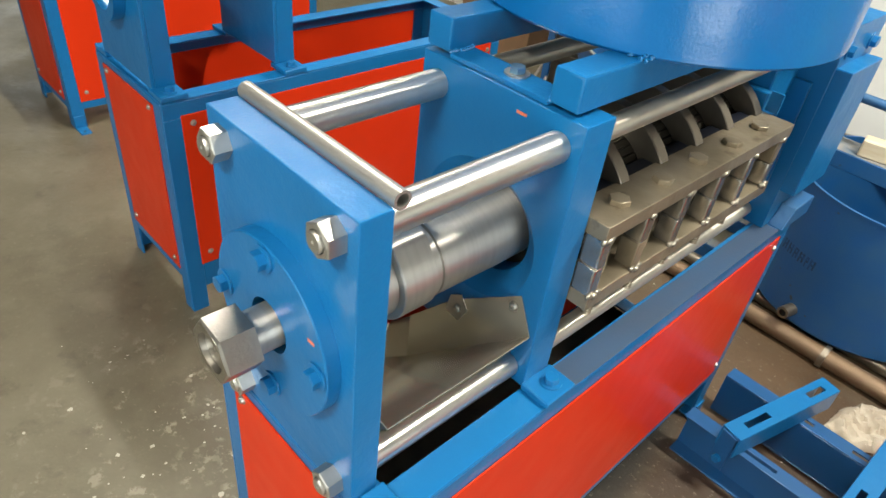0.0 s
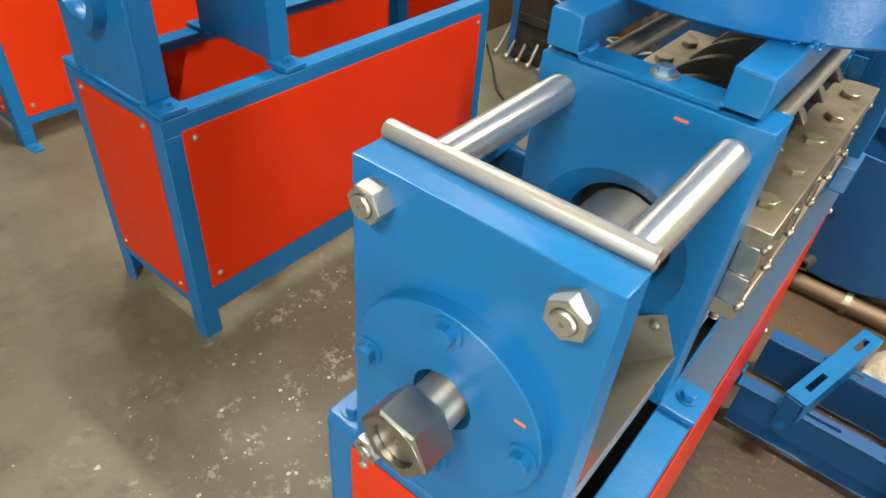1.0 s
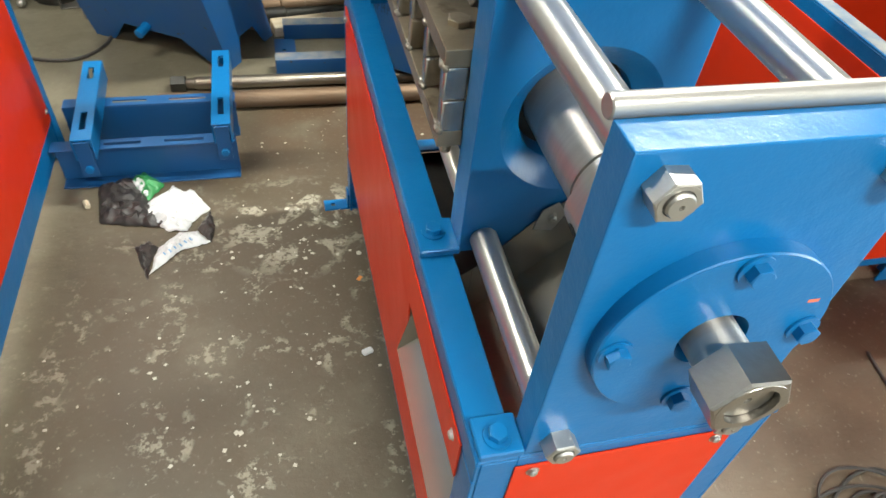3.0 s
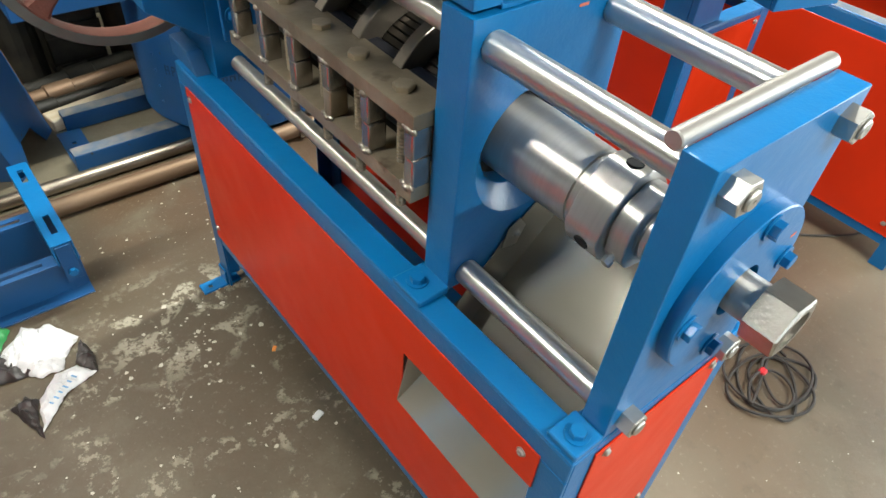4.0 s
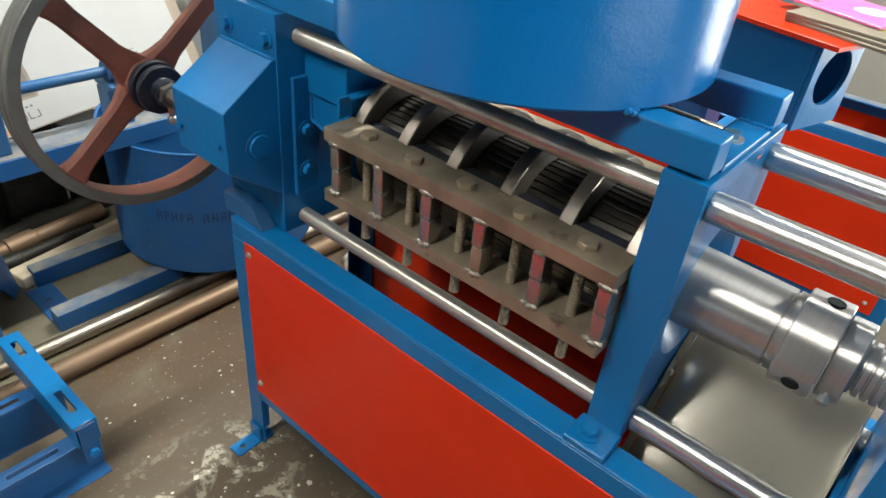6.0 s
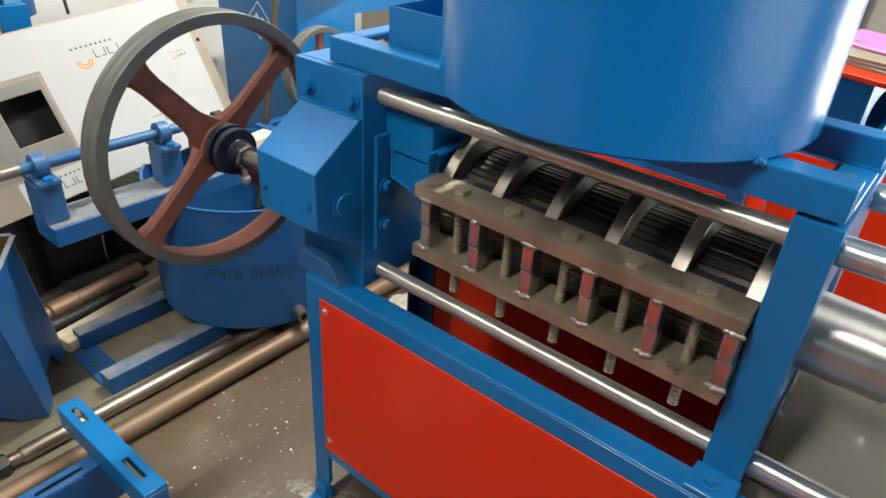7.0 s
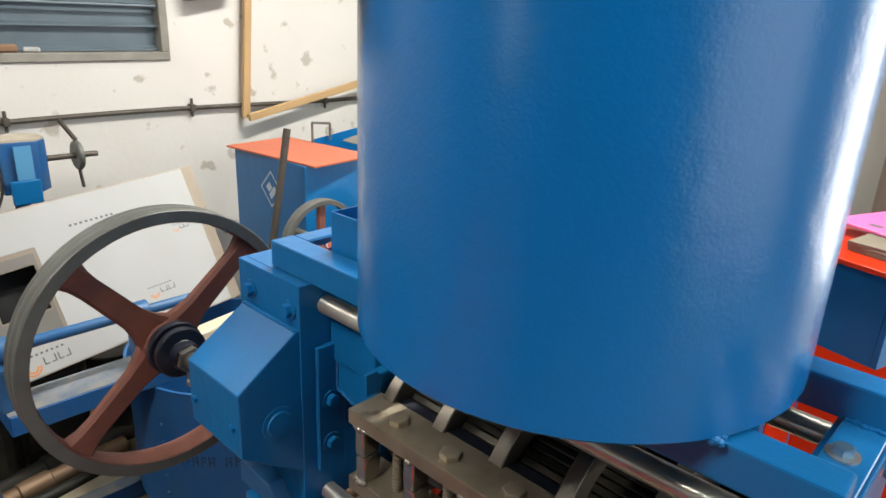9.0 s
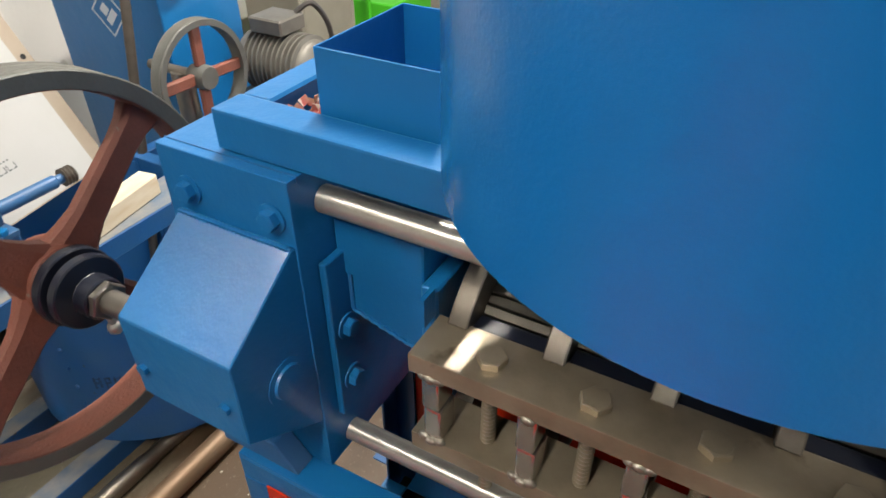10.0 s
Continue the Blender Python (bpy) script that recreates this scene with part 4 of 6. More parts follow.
nut_.matrix_basis = at(PX, 1.3838, PZ, FRONT, 14)
bm = bmesh.new()
rod(bm, (PX + 0.006, 1.405, PZ - 0.022), (PX + 0.010, 1.405, PZ - 0.058), 0.006, 10)
bmesh.ops.create_icosphere(bm, subdivisions=2, radius=0.011, matrix=Matrix.Translation((PX + 0.010, 1.405, PZ - 0.064)))
part("grease_nipple", bm, ZINC, pulley_shaft, "pale grease nipple")
bm = bmesh.new()
turn(bm, [(0.250, 1.452), (0.271, 1.452), (0.273, 1.454), (0.273, 1.466), (0.2715, 1.470), (0.2715, 1.474), (0.273, 1.478), (0.273, 1.492), (0.2715, 1.496),
          (0.273, 1.500), (0.273, 1.506), (0.271, 1.508), (0.250, 1.508), (0.247, 1.48)], (PX, 0, PZ), "y", 96, closed=True)
pulley = part("pulley", bm, RIM, press, "grey-rimmed cast-iron pulley with four red-brown spokes")
bm = bmesh.new()
turn(bm, [(0.2495, 1.4535), (0.2485, 1.4535), (0.2455, 1.48), (0.2485, 1.5065), (0.2495, 1.5065)], (PX, 0, PZ), "y", 96, closed=True)
part("rim_inside", bm, CAST, pulley, "red-brown primed inside of the rim")
bm = bmesh.new()
turn(bm, [(0.017, 1.450), (0.042, 1.4505), (0.050, 1.458), (0.053, 1.480), (0.050, 1.512), (0.040, 1.522), (0.017, 1.522)], (PX, 0, PZ), "y", 40, closed=True)
part("hub", bm, CAST, pulley)


def spoke(bm):
    rings = []
    for i in range(9):
        f = i / 8
        r = 0.035 + 0.2145 * f
        flare = max(0.0, 1 - f * 5) * 0.014 + max(0.0, f * 6 - 5) * 0.012
        w, t = 0.0255 - 0.005 * f + flare, 0.0135 - 0.002 * f + flare * 0.4
        rings.append([bm.verts.new((w * a, t * b, r)) for a, b in ((-1, -0.55), (-0.72, -1), (0.72, -1), (1, -0.55), (1, 0.55), (0.72, 1), (-0.72, 1), (-1, 0.55))])
    for a, b in zip(rings, rings[1:]):
        for j in range(8):
            bm.faces.new((a[j], a[(j + 1) % 8], b[(j + 1) % 8], b[j]))
    bm.faces.new(rings[0][::-1])
    bm.faces.new(rings[-1])


spoke_mesh = shape(spoke, CAST)
for a in (-41, 49, 139, 229):
    put_at("spoke", spoke_mesh, pulley, Matrix.Translation((PX, 1.480, PZ)) @ pose(0, 0, 0, 0, a, 0))

# hopper frame, drum and feed box
HX, HY, HR = -0.0174, 0.692, 0.2766
bm = bmesh.new()
turn(bm, [(0.0, 1.180), (HR - 0.004, 1.180), (HR, 1.184), (HR, 1.86), (HR - 0.003, 1.86), (HR - 0.003, 1.1825), (0, 1.1825)], (HX, HY, 0), "z", 96)
drum = part("drum_hopper", bm, BLUE_GLOSS, press, "glossy blue sheet-steel drum hopper")
bm = bmesh.new()
turn(bm, [(HR + 0.0002, 1.852), (HR + 0.007, 1.855), (HR + 0.009, 1.862), (HR + 0.005, 1.868), (HR - 0.003, 1.866)], (HX, HY, 0), "z", 96)
part("rolled_rim", bm, BLUE_GLOSS, drum)
bm = bmesh.new()
side = Matrix.Translation((HX, HY, 0)) @ pose(0, 0, 0, 0, 0, 146)
box(bm, HR - 0.004, 0.362, -0.06, 0.06, 1.572, 1.579, side)
prism(bm, [(HR - 0.002, 1.5792), (0.335, 1.5792), (HR - 0.002, 1.640)], "y", -0.004, 0.004)
bm.verts.ensure_lookup_table()
bmesh.ops.transform(bm, matrix=side, verts=bm.verts[8:])
part("side_bracket", bm, BLUE, drum, "flat blue bracket plate welded to the drum", bevel=0.001)
for x0, x1 in ((-0.140, -0.096), (0.076, 0.120)):
    bm = bmesh.new()
    box(bm, x0, x1, 0.338, 1.206, 1.1335, 1.179)
    part("hopper_bar", bm, BLUE, drum, "blue square steel bar under the drum", bevel=0.0035, seg=2)
bm = bmesh.new()
box(bm, -0.0955, 0.0755, 1.166, 1.206, 1.1335, 1.178)
part("hopper_bar", bm, BLUE, drum, bevel=0.003)
bm = bmesh.new()
slotted(bm, -0.0955, 0.0755, 0.3385, 0.384, 1.1275, 1.1345, [(-0.016, 0.012, 0.358, 0.370)])
strap = part("front_strap", bm, BLUE, drum, bevel=0.001)
bolt(strap, 0.0, 0.366, 1.1345, UP, 10, BOLT_ZINC, WASHER_ZINC)
bm = bmesh.new()
box(bm, -0.0955, 0.0755, 1.106, 1.1655, 1.1335, 1.139)
part("tray_floor", bm, BLUE_DARK, drum)
bm = bmesh.new()
t = 0.0025
box(bm, -0.088 + t, 0.072 - t, 0.97, 1.108 - t, 1.1395, 1.142)
feed_box = part("feed_box", bm, BLUE, drum, "open blue sheet-metal feed box")
for x0, x1, y0, y1 in ((-0.088, -0.088 + t, 0.97, 1.108), (0.072 - t, 0.072, 0.97, 1.108), (-0.088 + t, 0.072 - t, 1.108 - t, 1.108)):
    bm = bmesh.new()
    box(bm, x0, x1, y0, y1, 1.1395, 1.242)
    part("box_wall", bm, BLUE, feed_box, bevel=0.0006)
bm = bmesh.new()
rnd = random.Random(4)
for cx, cy in ((-0.135, 0.447), (0.112, 0.452)):
    for k in range(16):
        p = (cx + rnd.uniform(-0.018, 0.018), cy + rnd.uniform(-0.006, 0.006), 1.180 + rnd.uniform(0, 0.004))
        bmesh.ops.create_icosphere(bm, subdivisions=1, radius=rnd.uniform(0.003, 0.005), matrix=Matrix.Translation(p))
for cx in (-0.094, 0.074):
    for k in range(10):
        p = (cx + rnd.uniform(-0.002, 0.002), 0.340 + 0.0045 * k, 1.1355)
        bmesh.ops.create_icosphere(bm, subdivisions=1, radius=rnd.uniform(0.003, 0.0045), matrix=Matrix.Translation(p))
tagged(part("weld_spatter", bm, BLUE, drum), kind="stuff")
bm = bmesh.new()
for k in range(120):
    m = Matrix.Translation((rnd.uniform(-0.09, 0.07), rnd.uniform(1.112, 1.160), 1.143 + rnd.uniform(0, 0.022))) @ pose(0, 0, 0, rnd.uniform(0, 180), rnd.uniform(0, 180), rnd.uniform(0, 180))
    box(bm, -rnd.uniform(0.004, 0.010), 0.006, -0.004, 0.005, -0.0006, 0.0006, m)
tagged(part("husk_scraps", bm, CHAFF, label="dry red and brown husk scraps in the hopper tray"), category="scraps", kind="stuff")

# stainless oil chute under the shaft, with a fold where it leaves the stand
bm = bmesh.new()
rows = [((0.133, y, 0.795), (-0.060, y, 0.606), (-0.150, y + d, 0.514), (-0.219, y + d * 2, 0.448)) for y, d in ((0.070, -0.004), (0.3305, 0.008))]
top = [[bm.verts.new(p) for p in r] for r in rows]
low = [[bm.verts.new((p[0] + 0.001, p[1], p[2] - 0.0015)) for p in r] for r in rows]
for k in range(3):
    bm.faces.new((top[0][k], top[0][k + 1], top[1][k + 1], top[1][k]))
    bm.faces.new((low[0][k + 1], low[0][k], low[1][k], low[1][k + 1]))
    for s in (0, 1):
        bm.faces.new((top[s][k], top[s][k + 1], low[s][k + 1], low[s][k]))
for k in (0, 3):
    bm.faces.new((top[0][k], top[1][k], low[1][k], low[0][k]))
bmesh.ops.recalc_face_normals(bm, faces=bm.faces)
chute = part("oil_chute", bm, STAINLESS, press, "bright stainless steel oil chute", sharp=0.5)
bm = bmesh.new()
prism(bm, [(0.133, 0.793), (-0.060, 0.604), (-0.115, 0.549), (-0.115, 0.652), (-0.020, 0.757), (0.104, 0.852)], "y", 0.3312, 0.3325)
part("back_flange", bm, STAINLESS, chute)
bm = bmesh.new()
a, c, d, e = (-0.110, 0.3335, 0.553), (-0.219, 0.347, 0.447), (-0.189, 0.352, 0.570), (-0.112, 0.3335, 0.652)
fs = [[bm.verts.new((p[0], p[1] + o_, p[2])) for p in (a, c, d, e)] for o_ in (0, 0.0014)]
bm.faces.new(fs[0])
bm.faces.new(fs[1][::-1])
for k in range(4):
    bm.faces.new((fs[0][k], fs[0][(k + 1) % 4], fs[1][(k + 1) % 4], fs[1][k]))
bmesh.ops.recalc_face_normals(bm, faces=bm.faces)
part("chute_side", bm, STAINLESS, chute)
bm = bmesh.new()
prism(bm, [(0.133, 0.796), (-0.060, 0.607), (-0.17, 0.497), (-0.17, 0.530), (-0.060, 0.640), (0.10, 0.800)], "y", 0.0685, 0.0698)
part("chute_side", bm, STAINLESS, chute)
for x, z in ((-0.008, 0.748), (0.096, 0.828)):
    put_at("screw", SCREW, chute, at(x, 0.3295, z, FRONT))
bm = bmesh.new()
prism(bm, [(-0.034, 0.728), (-0.004, 0.724), (0.012, 0.756), (-0.004, 0.778), (-0.026, 0.764)], "y", 0.3297, 0.3311)
part("clip", bm, ZINC, chute)

# ---- the unfinished presses on both sides ----


def bearing_stand(parent, hw, y, top, hole_z):
    bm = bmesh.new()
    holed(bm, -hw + 0.055, hw - 0.055, 0.705, top, 0, hole_z, [(0.055, y), (0.055, y + 0.010)], 48)
    pl = part("bearing_plate", bm, BLUE, parent, bevel=0.001)
    for s in (-1, 1):
        bm = bmesh.new()
        xa, xb = sorted((s * (hw - 0.0555), s * (hw - 0.064)))
        box(bm, xa, xb, y + 0.0105, y + 0.062, 0.705, top)
        part("side_flange", bm, BLUE, pl, bevel=0.001)
        bm = bmesh.new()
        xa, xb = sorted((s * (hw - 0.075), s * (hw + 0.004)))
        box(bm, xa, xb, y - 0.004, y + 0.066, 0.6905, 0.7045)
        part("foot_pad", bm, BLUE, pl, bevel=0.002)
        bolt(pl, s * (hw - 0.024), y + 0.032, 0.7045, UP, 30)
    return pl


press_b = thing("oil_press", "unfinished blue angle-iron press stand with orange-red panels and bearing plates", "oil press", "oil presses", (-1.235, 0.286, 0))
stand(press_b, 0.205, 0.014, 1.245, panel_z=0.180, lip=0.098)
motor_mount(press_b, 0.21, 0.715, 1.085, 1.300, ((0.318, 1.035, 0.298, 1.445), (0.684, 1.075, 0.680, 1.485)))
pl = bearing_stand(press_b, 0.205, 0.020, 1.12, 0.92)
bm = bmesh.new()
turn(bm, [(0.056, -0.030), (0.082, -0.030), (0.082, -0.0005), (0.056, -0.0005)], (0, 0.020, 0.92), "y", 40, closed=True)
part("bearing_boss", bm, BLUE, pl)
bearing_stand(press_b, 0.205, 0.37, 1.12, 0.92)

press_c = thing("oil_press", "bare press stand of blue angle iron with orange-red panels", "oil press", "oil presses", (-2.575, 0.415, 0))
stand(press_c, 0.205, 0.014, 1.245, tabs=((1, -1),))

press_d = thing("oil_press", "press stand of blue angle iron with a bored housing on top", "oil press", "oil presses", (1.165, 0.668, 0))
stand(press_d, 0.188, 0.014, 1.02, tabs=((-1, -1),))
bm = bmesh.new()
box(bm, -0.185, -0.055, 0.03, 0.05, 0.6905, 0.8615)
box(bm, -0.185, -0.170, 0.0505, 0.13, 0.6905, 0.8615)
part("column", bm, BLUE, press_d, bevel=0.002)
bm = bmesh.new()
holed(bm, -0.01, 0.182, 0.862, 1.072, 0.086, 0.985, [(0.068, 0.0), (0.068, 0.012)], 48)
hs = part("bored_housing", bm, BLUE, press_d, "open blue steel housing with a round bore", bevel=0.001)
for x0, x1, z0, z1 in ((-0.01, -0.002, 0.862, 1.072), (0.174, 0.182, 0.862, 1.072), (-0.0015, 0.1735, 0.862, 0.870)):
    bm = bmesh.new()
    box(bm, x0, x1, 0.0125, 0.30, z0, z1)
    part("housing_wall", bm, BLUE, hs, bevel=0.001)
bm = bmesh.new()
box(bm, -0.035, 0.225, -0.045, 0.36, 1.0725, 1.084)
part("lid", bm, RED, hs, "orange-red painted top plate", bevel=0.001)
hs.matrix_basis = pose(0.872 - 1.165, 0.455 - 0.668, 0, 0, 0, -16)

press_e = thing("oil_press", "press stand of blue angle iron with orange-red panels", "oil press", "oil presses", (1.72, 0.05, 0))
stand(press_e, 0.20, 0.014, 1.20)
bm = bmesh.new()
box(bm, -0.14, 0.14, 0.20, 0.26, 0.6905, 0.73)
part("cross_beam", bm, BLUE, press_e, bevel=0.002)

# settled dust on the rails of both stands
for owner, hw, y1 in ((press_d, 0.188, 1.02), (press_e, 0.20, 1.20)):
    for sx in (-1, 1):
        bm = bmesh.new()
        xa, xb = sorted((sx * (hw - 0.003), sx * (hw - 0.047)))
        box(bm, xa, xb, 0.14, y1 - 0.06, 0.6902, 0.6908)
        part("dust_layer", bm, BLUE_DUST, owner, "pale grey dust settled on the rail")

# posts and a machine box by the east wall
post = thing("timber_post", "rough brown timber post standing against the wall", "post", "wall posts", (3.545, 0.94, 0))
bm = bmesh.new()
box(bm, -0.045, 0.045, -0.045, 0.045, 0.012, 3.099)
part("shaft", bm, POST, post, bevel=0.006, seg=2)
bm = bmesh.new()
box(bm, -0.052, 0.052, -0.062, 0.062, 0.0, 0.0118)
part("base_plate", bm, POST, post, bevel=0.002)
copy_thing(post, pose(3.545, 1.28, 0))
machine = thing("machine_box", "pale blue steel machine box with a dusty domed top", "machine", "", (3.22, 1.345, 0), 4)
bm = bmesh.new()
box(bm, -0.20, 0.20, -0.20, 0.20, 0.06, 0.72)
part("body", bm, BLUE_PALE, machine, bevel=0.012, seg=3)
bm = bmesh.new()
prism(bm, [(0.19 * math.cos(radians(a)), 0.7205 + 0.075 * math.sin(radians(a))) for a in range(0, 181, 12)], "y", -0.19, 0.19)
part("domed_top", bm, DUSTY_PAPER, machine, "dusty beige domed cover", bevel=0.004)
for fx in (-0.16, 0.16):
    for fy in (-0.16, 0.16):
        bm = bmesh.new()
        box(bm, fx - 0.025, fx + 0.025, fy - 0.025, fy + 0.025, 0, 0.0598)
        part("foot", bm, DARK, machine, bevel=0.003)

# papers on the red lid
book = thing("booklet", "pink-covered printed booklet lying on other papers", "booklet", at=(1.125, 0.480, 1.1092), yaw=-23)
bm = bmesh.new()
box(bm, -0.105, 0.105, -0.15, 0.15, 0, 0.007)
part("cover", bm, PINK, book, bevel=0.001)
bm = bmesh.new()
turn(bm, [(0, 0.0073), (0.045, 0.0073), (0.045, 0.0077), (0, 0.0077)], (0.01, -0.05, 0), n=24)
part("cover_print", bm, PACKET_WHITE, book)
bm = bmesh.new()
box(bm, -0.07, -0.05, 0.05, 0.08, 0.0073, 0.0077)
part("cover_mark", bm, GREY, book)
stack = thing("paper_stack", "stack of creased printed papers on the red lid", "papers", at=(1.010, 0.415, 1.0842), yaw=-19)
for k in range(3):
    bm = bmesh.new()
    box(bm, -0.11, 0.11, -0.14, 0.14, 0.008 * k, 0.008 * k + 0.0075, pose(0.006 * k, 0.008 * k, 0, 0, 0, 4 * k))
    part("paper_sheet", bm, PAPER, stack, bevel=0.0008)
for k in range(3):
    bm = bmesh.new()
    box(bm, -0.03 + 0.05 * k, 0.005 + 0.05 * k, -0.09 + 0.02 * k, -0.03 + 0.02 * k, 0.0238, 0.0243, pose(0, 0, 0, 0, 0, 8))
    part("colour_print", bm, YELLOW, stack)

# ---- things behind the press ----
bm = bmesh.new()
turn(bm, [(0, -0.66), (0.015, -0.66), (0.018, -0.655), (0.018, -0.63), (0.0225, -0.625), (0.0225, 0.02), (0.0205, 0.025), (0.0205, 0.10), (0.0225, 0.105),
          (0.0225, 1.10), (0, 1.10)], n=24, axis="x")
bar = part("round_bar", bm, OLD_BAR, label="long dirty steel screw shaft lying on the floor")
tagged(bar, category="shaft")
bar.matrix_basis = pose(-0.04, 1.872, 0.0225, 0, 0, -0.6)
bm = bmesh.new()
hexagon(bm, 0.052, 0, 0.05, 0.08)
hx = part("hex_end", bm, DARK, bar)
hx.matrix_basis = pose(-0.66, 0, 0, 0, -90, 0)
bm = bmesh.new()
turn(bm, [(0.025, -0.80), (0.030, -0.80), (0.030, 1.25), (0.025, 1.25)], n=24, axis="x", closed=True)
pp = part("steel_pipe", bm, RUST_PIPE, label="brown rusted steel pipe lying on the floor")
tagged(pp, category="pipe")
pp.matrix_basis = pose(0.02, 1.748, 0.030, 0, 0, -0.8)
bm = bmesh.new()
turn(bm, [(0.0305, -0.009), (0.039, -0.009), (0.039, 0.009), (0.0305, 0.009)], (0.315, 0, 0), "x", 28, closed=True)
part("pipe_collar", bm, OLD_BAR, pp, "pale steel collar on the pipe")

# round pot machine with shaft beam
pot = thing("pot_machine", "blue round steel pot on channel feet with a shaft beam", "machine", at=(0.27, 2.09, 0))
bm = bmesh.new()
turn(bm, [(0, 0.062), (0.325, 0.062), (0.338, 0.075), (0.338, 0.505), (0.343, 0.507), (0.343, 0.513), (0.334, 0.513), (0.334, 0.08), (0, 0.08)], n=80)
body = part("pot", bm, BLUE_OLD, pot, "blue painted round steel pot with faded black stencil")
a = 207.0
for w in (4, 3, 4, 3, 4, 0, 4, 4, 3.4, 4, 2, 4):
    if w:
        bm = bmesh.new()
        for u0, u1, z0, z1 in ((0, 0.22, 0, 1), (0.55, 0.8, 0.1 if w > 3 else 0.5, 1), (0.2, 0.56, 0.42, 0.6), (0.2, 0.56, 0.84, 1.0 if w < 4 else 0.9)):
            turn(bm, [(0.3386, 0.268 + 0.037 * z0), (0.3391, 0.268 + 0.037 * z0), (0.3391, 0.268 + 0.037 * z1), (0.3386, 0.268 + 0.037 * z1)], n=2, a0=a + w * u0, a1=a + w * u1, closed=True)
        part("stencil_bar", bm, STENCIL, body)
    a += (w or 3) + 0.6
for k in range(5):
    bm = bmesh.new()
    bmesh.ops.create_icosphere(bm, subdivisions=1, radius=0.006, matrix=Matrix.Translation((0.339 * math.cos(radians(199)), 0.339 * math.sin(radians(199)), 0.15 + 0.06 * k)))
    part("rivet", bm, BLUE_OLD, body)
bm = bmesh.new()
turn(bm, [(0.012, 0), (0.020, 0), (0.020, 0.05), (0.012, 0.05), (0.012, 0.01)], n=20, closed=True)
tap = part("drain_pipe", bm, OLD_BAR, pot)
tap.matrix_basis = pose(-0.085, -0.325, 0.115, 90, 0, -14)
for y in (-0.145, 0.115):
    bm = bmesh.new()
    box(bm, -0.655 if y < 0 else -0.615, 0.30, y, y + 0.055, 0, 0.0615)
    ft = part("channel_foot", bm, BLUE_OLD, pot, bevel=0.002)
    bm = bmesh.new()
    box(bm, -0.654 if y < 0 else -0.614, -0.20, y + 0.001, y + 0.054, 0.0617, 0.0625)
    part("dust_layer", bm, BLUE_DUST, ft)
bm = bmesh.new()
slotted(bm, -0.655, -0.575, -0.088, 0.113, 0.0, 0.006, [(-0.625, -0.612, 0.02, 0.033)])
part("foot_plate", bm, BLUE_OLD, pot, bevel=0.001)
bm = bmesh.new()
box(bm, -0.68, 0.36, -0.11, 0.01, 0.515, 0.572)
beam = part("shaft_beam", bm, BLUE_OLD, pot, bevel=0.003)
bm = bmesh.new()
box(bm, -0.679, 0.35, -0.108, 0.008, 0.5722, 0.573)
part("dust_layer", bm, BLUE_DUST, beam)
bm = bmesh.new()
turn(bm, [(0, -0.82), (0.013, -0.82), (0.015, -0.815), (0.015, -0.16), (0.011, -0.155), (0.011, -0.13), (0, -0.13)], (0, -0.05, 0.728), "x", 20)
sh = part("shaft", bm, BLUE_DARK, pot)
bm = bmesh.new()
turn(bm, [(0.0152, -0.82), (0.0156, -0.82), (0.0156, -0.70), (0.0152, -0.70)], (0, -0.05, 0.728), "x", 20, closed=True)
part("bare_end", bm, OLD_BAR, sh)
bm = bmesh.new()
turn(bm, [(0, -0.142)] + [(0.021 - 0.004 * (k % 2), -0.142 + 0.004 * k) for k in range(8)] + [(0, -0.112)], (0, -0.05, 0.728), "x", 14)
part("end_knob", bm, PIPE, sh, "dark ribbed knob on the shaft end")
for x in (-0.655, -0.315):
    bm = bmesh.new()
    box(bm, x - 0.032, x + 0.032, -0.085, -0.015, 0.5735, 0.685)
    post = part("bearing_post", bm, BLUE_DARK, pot, bevel=0.003)
    bm = bmesh.new()
    box(bm, x - 0.028, x + 0.028, -0.10, 0.0, 0.6855, 0.697)
    turn(bm, [(0.0165, x - 0.016), (0.031, x - 0.016), (0.031, x + 0.016), (0.0165, x + 0.016)], (0, -0.05, 0.728), "x", 28, closed=True)
    part("pillow_block", bm, BLUE_DARK, post, bevel=0.001)
    for y in (-0.09, -0.01):
        put_at("bolt", BOLT, post, at(x, y, 0.697))

# open blue tank with sloped front legs
tank = thing("oil_tank", "open blue sheet-steel tank with rusty inside holding metal strips", "tank", at=(-0.549, 1.990, 0))
U, V = Vector((-0.855, 0.519, 0)), Vector((0.536, 0.844, 0))


def tank_at(u, v, z):
    f = -0.160 * z / 0.525
    return U * u + V * (v + f) + Vector((0, 0, z))


def panel(bm, pts, thick, nrm):
    lo = [bm.verts.new(p) for p in pts]
    hi = [bm.verts.new(p + nrm * thick) for p in pts]
    k = len(pts)
    for i in range(k):
        bm.faces.new((lo[i], lo[(i + 1) % k], hi[(i + 1) % k], hi[i]))
    bm.faces.new(lo[::-1])
    bm.faces.new(hi)


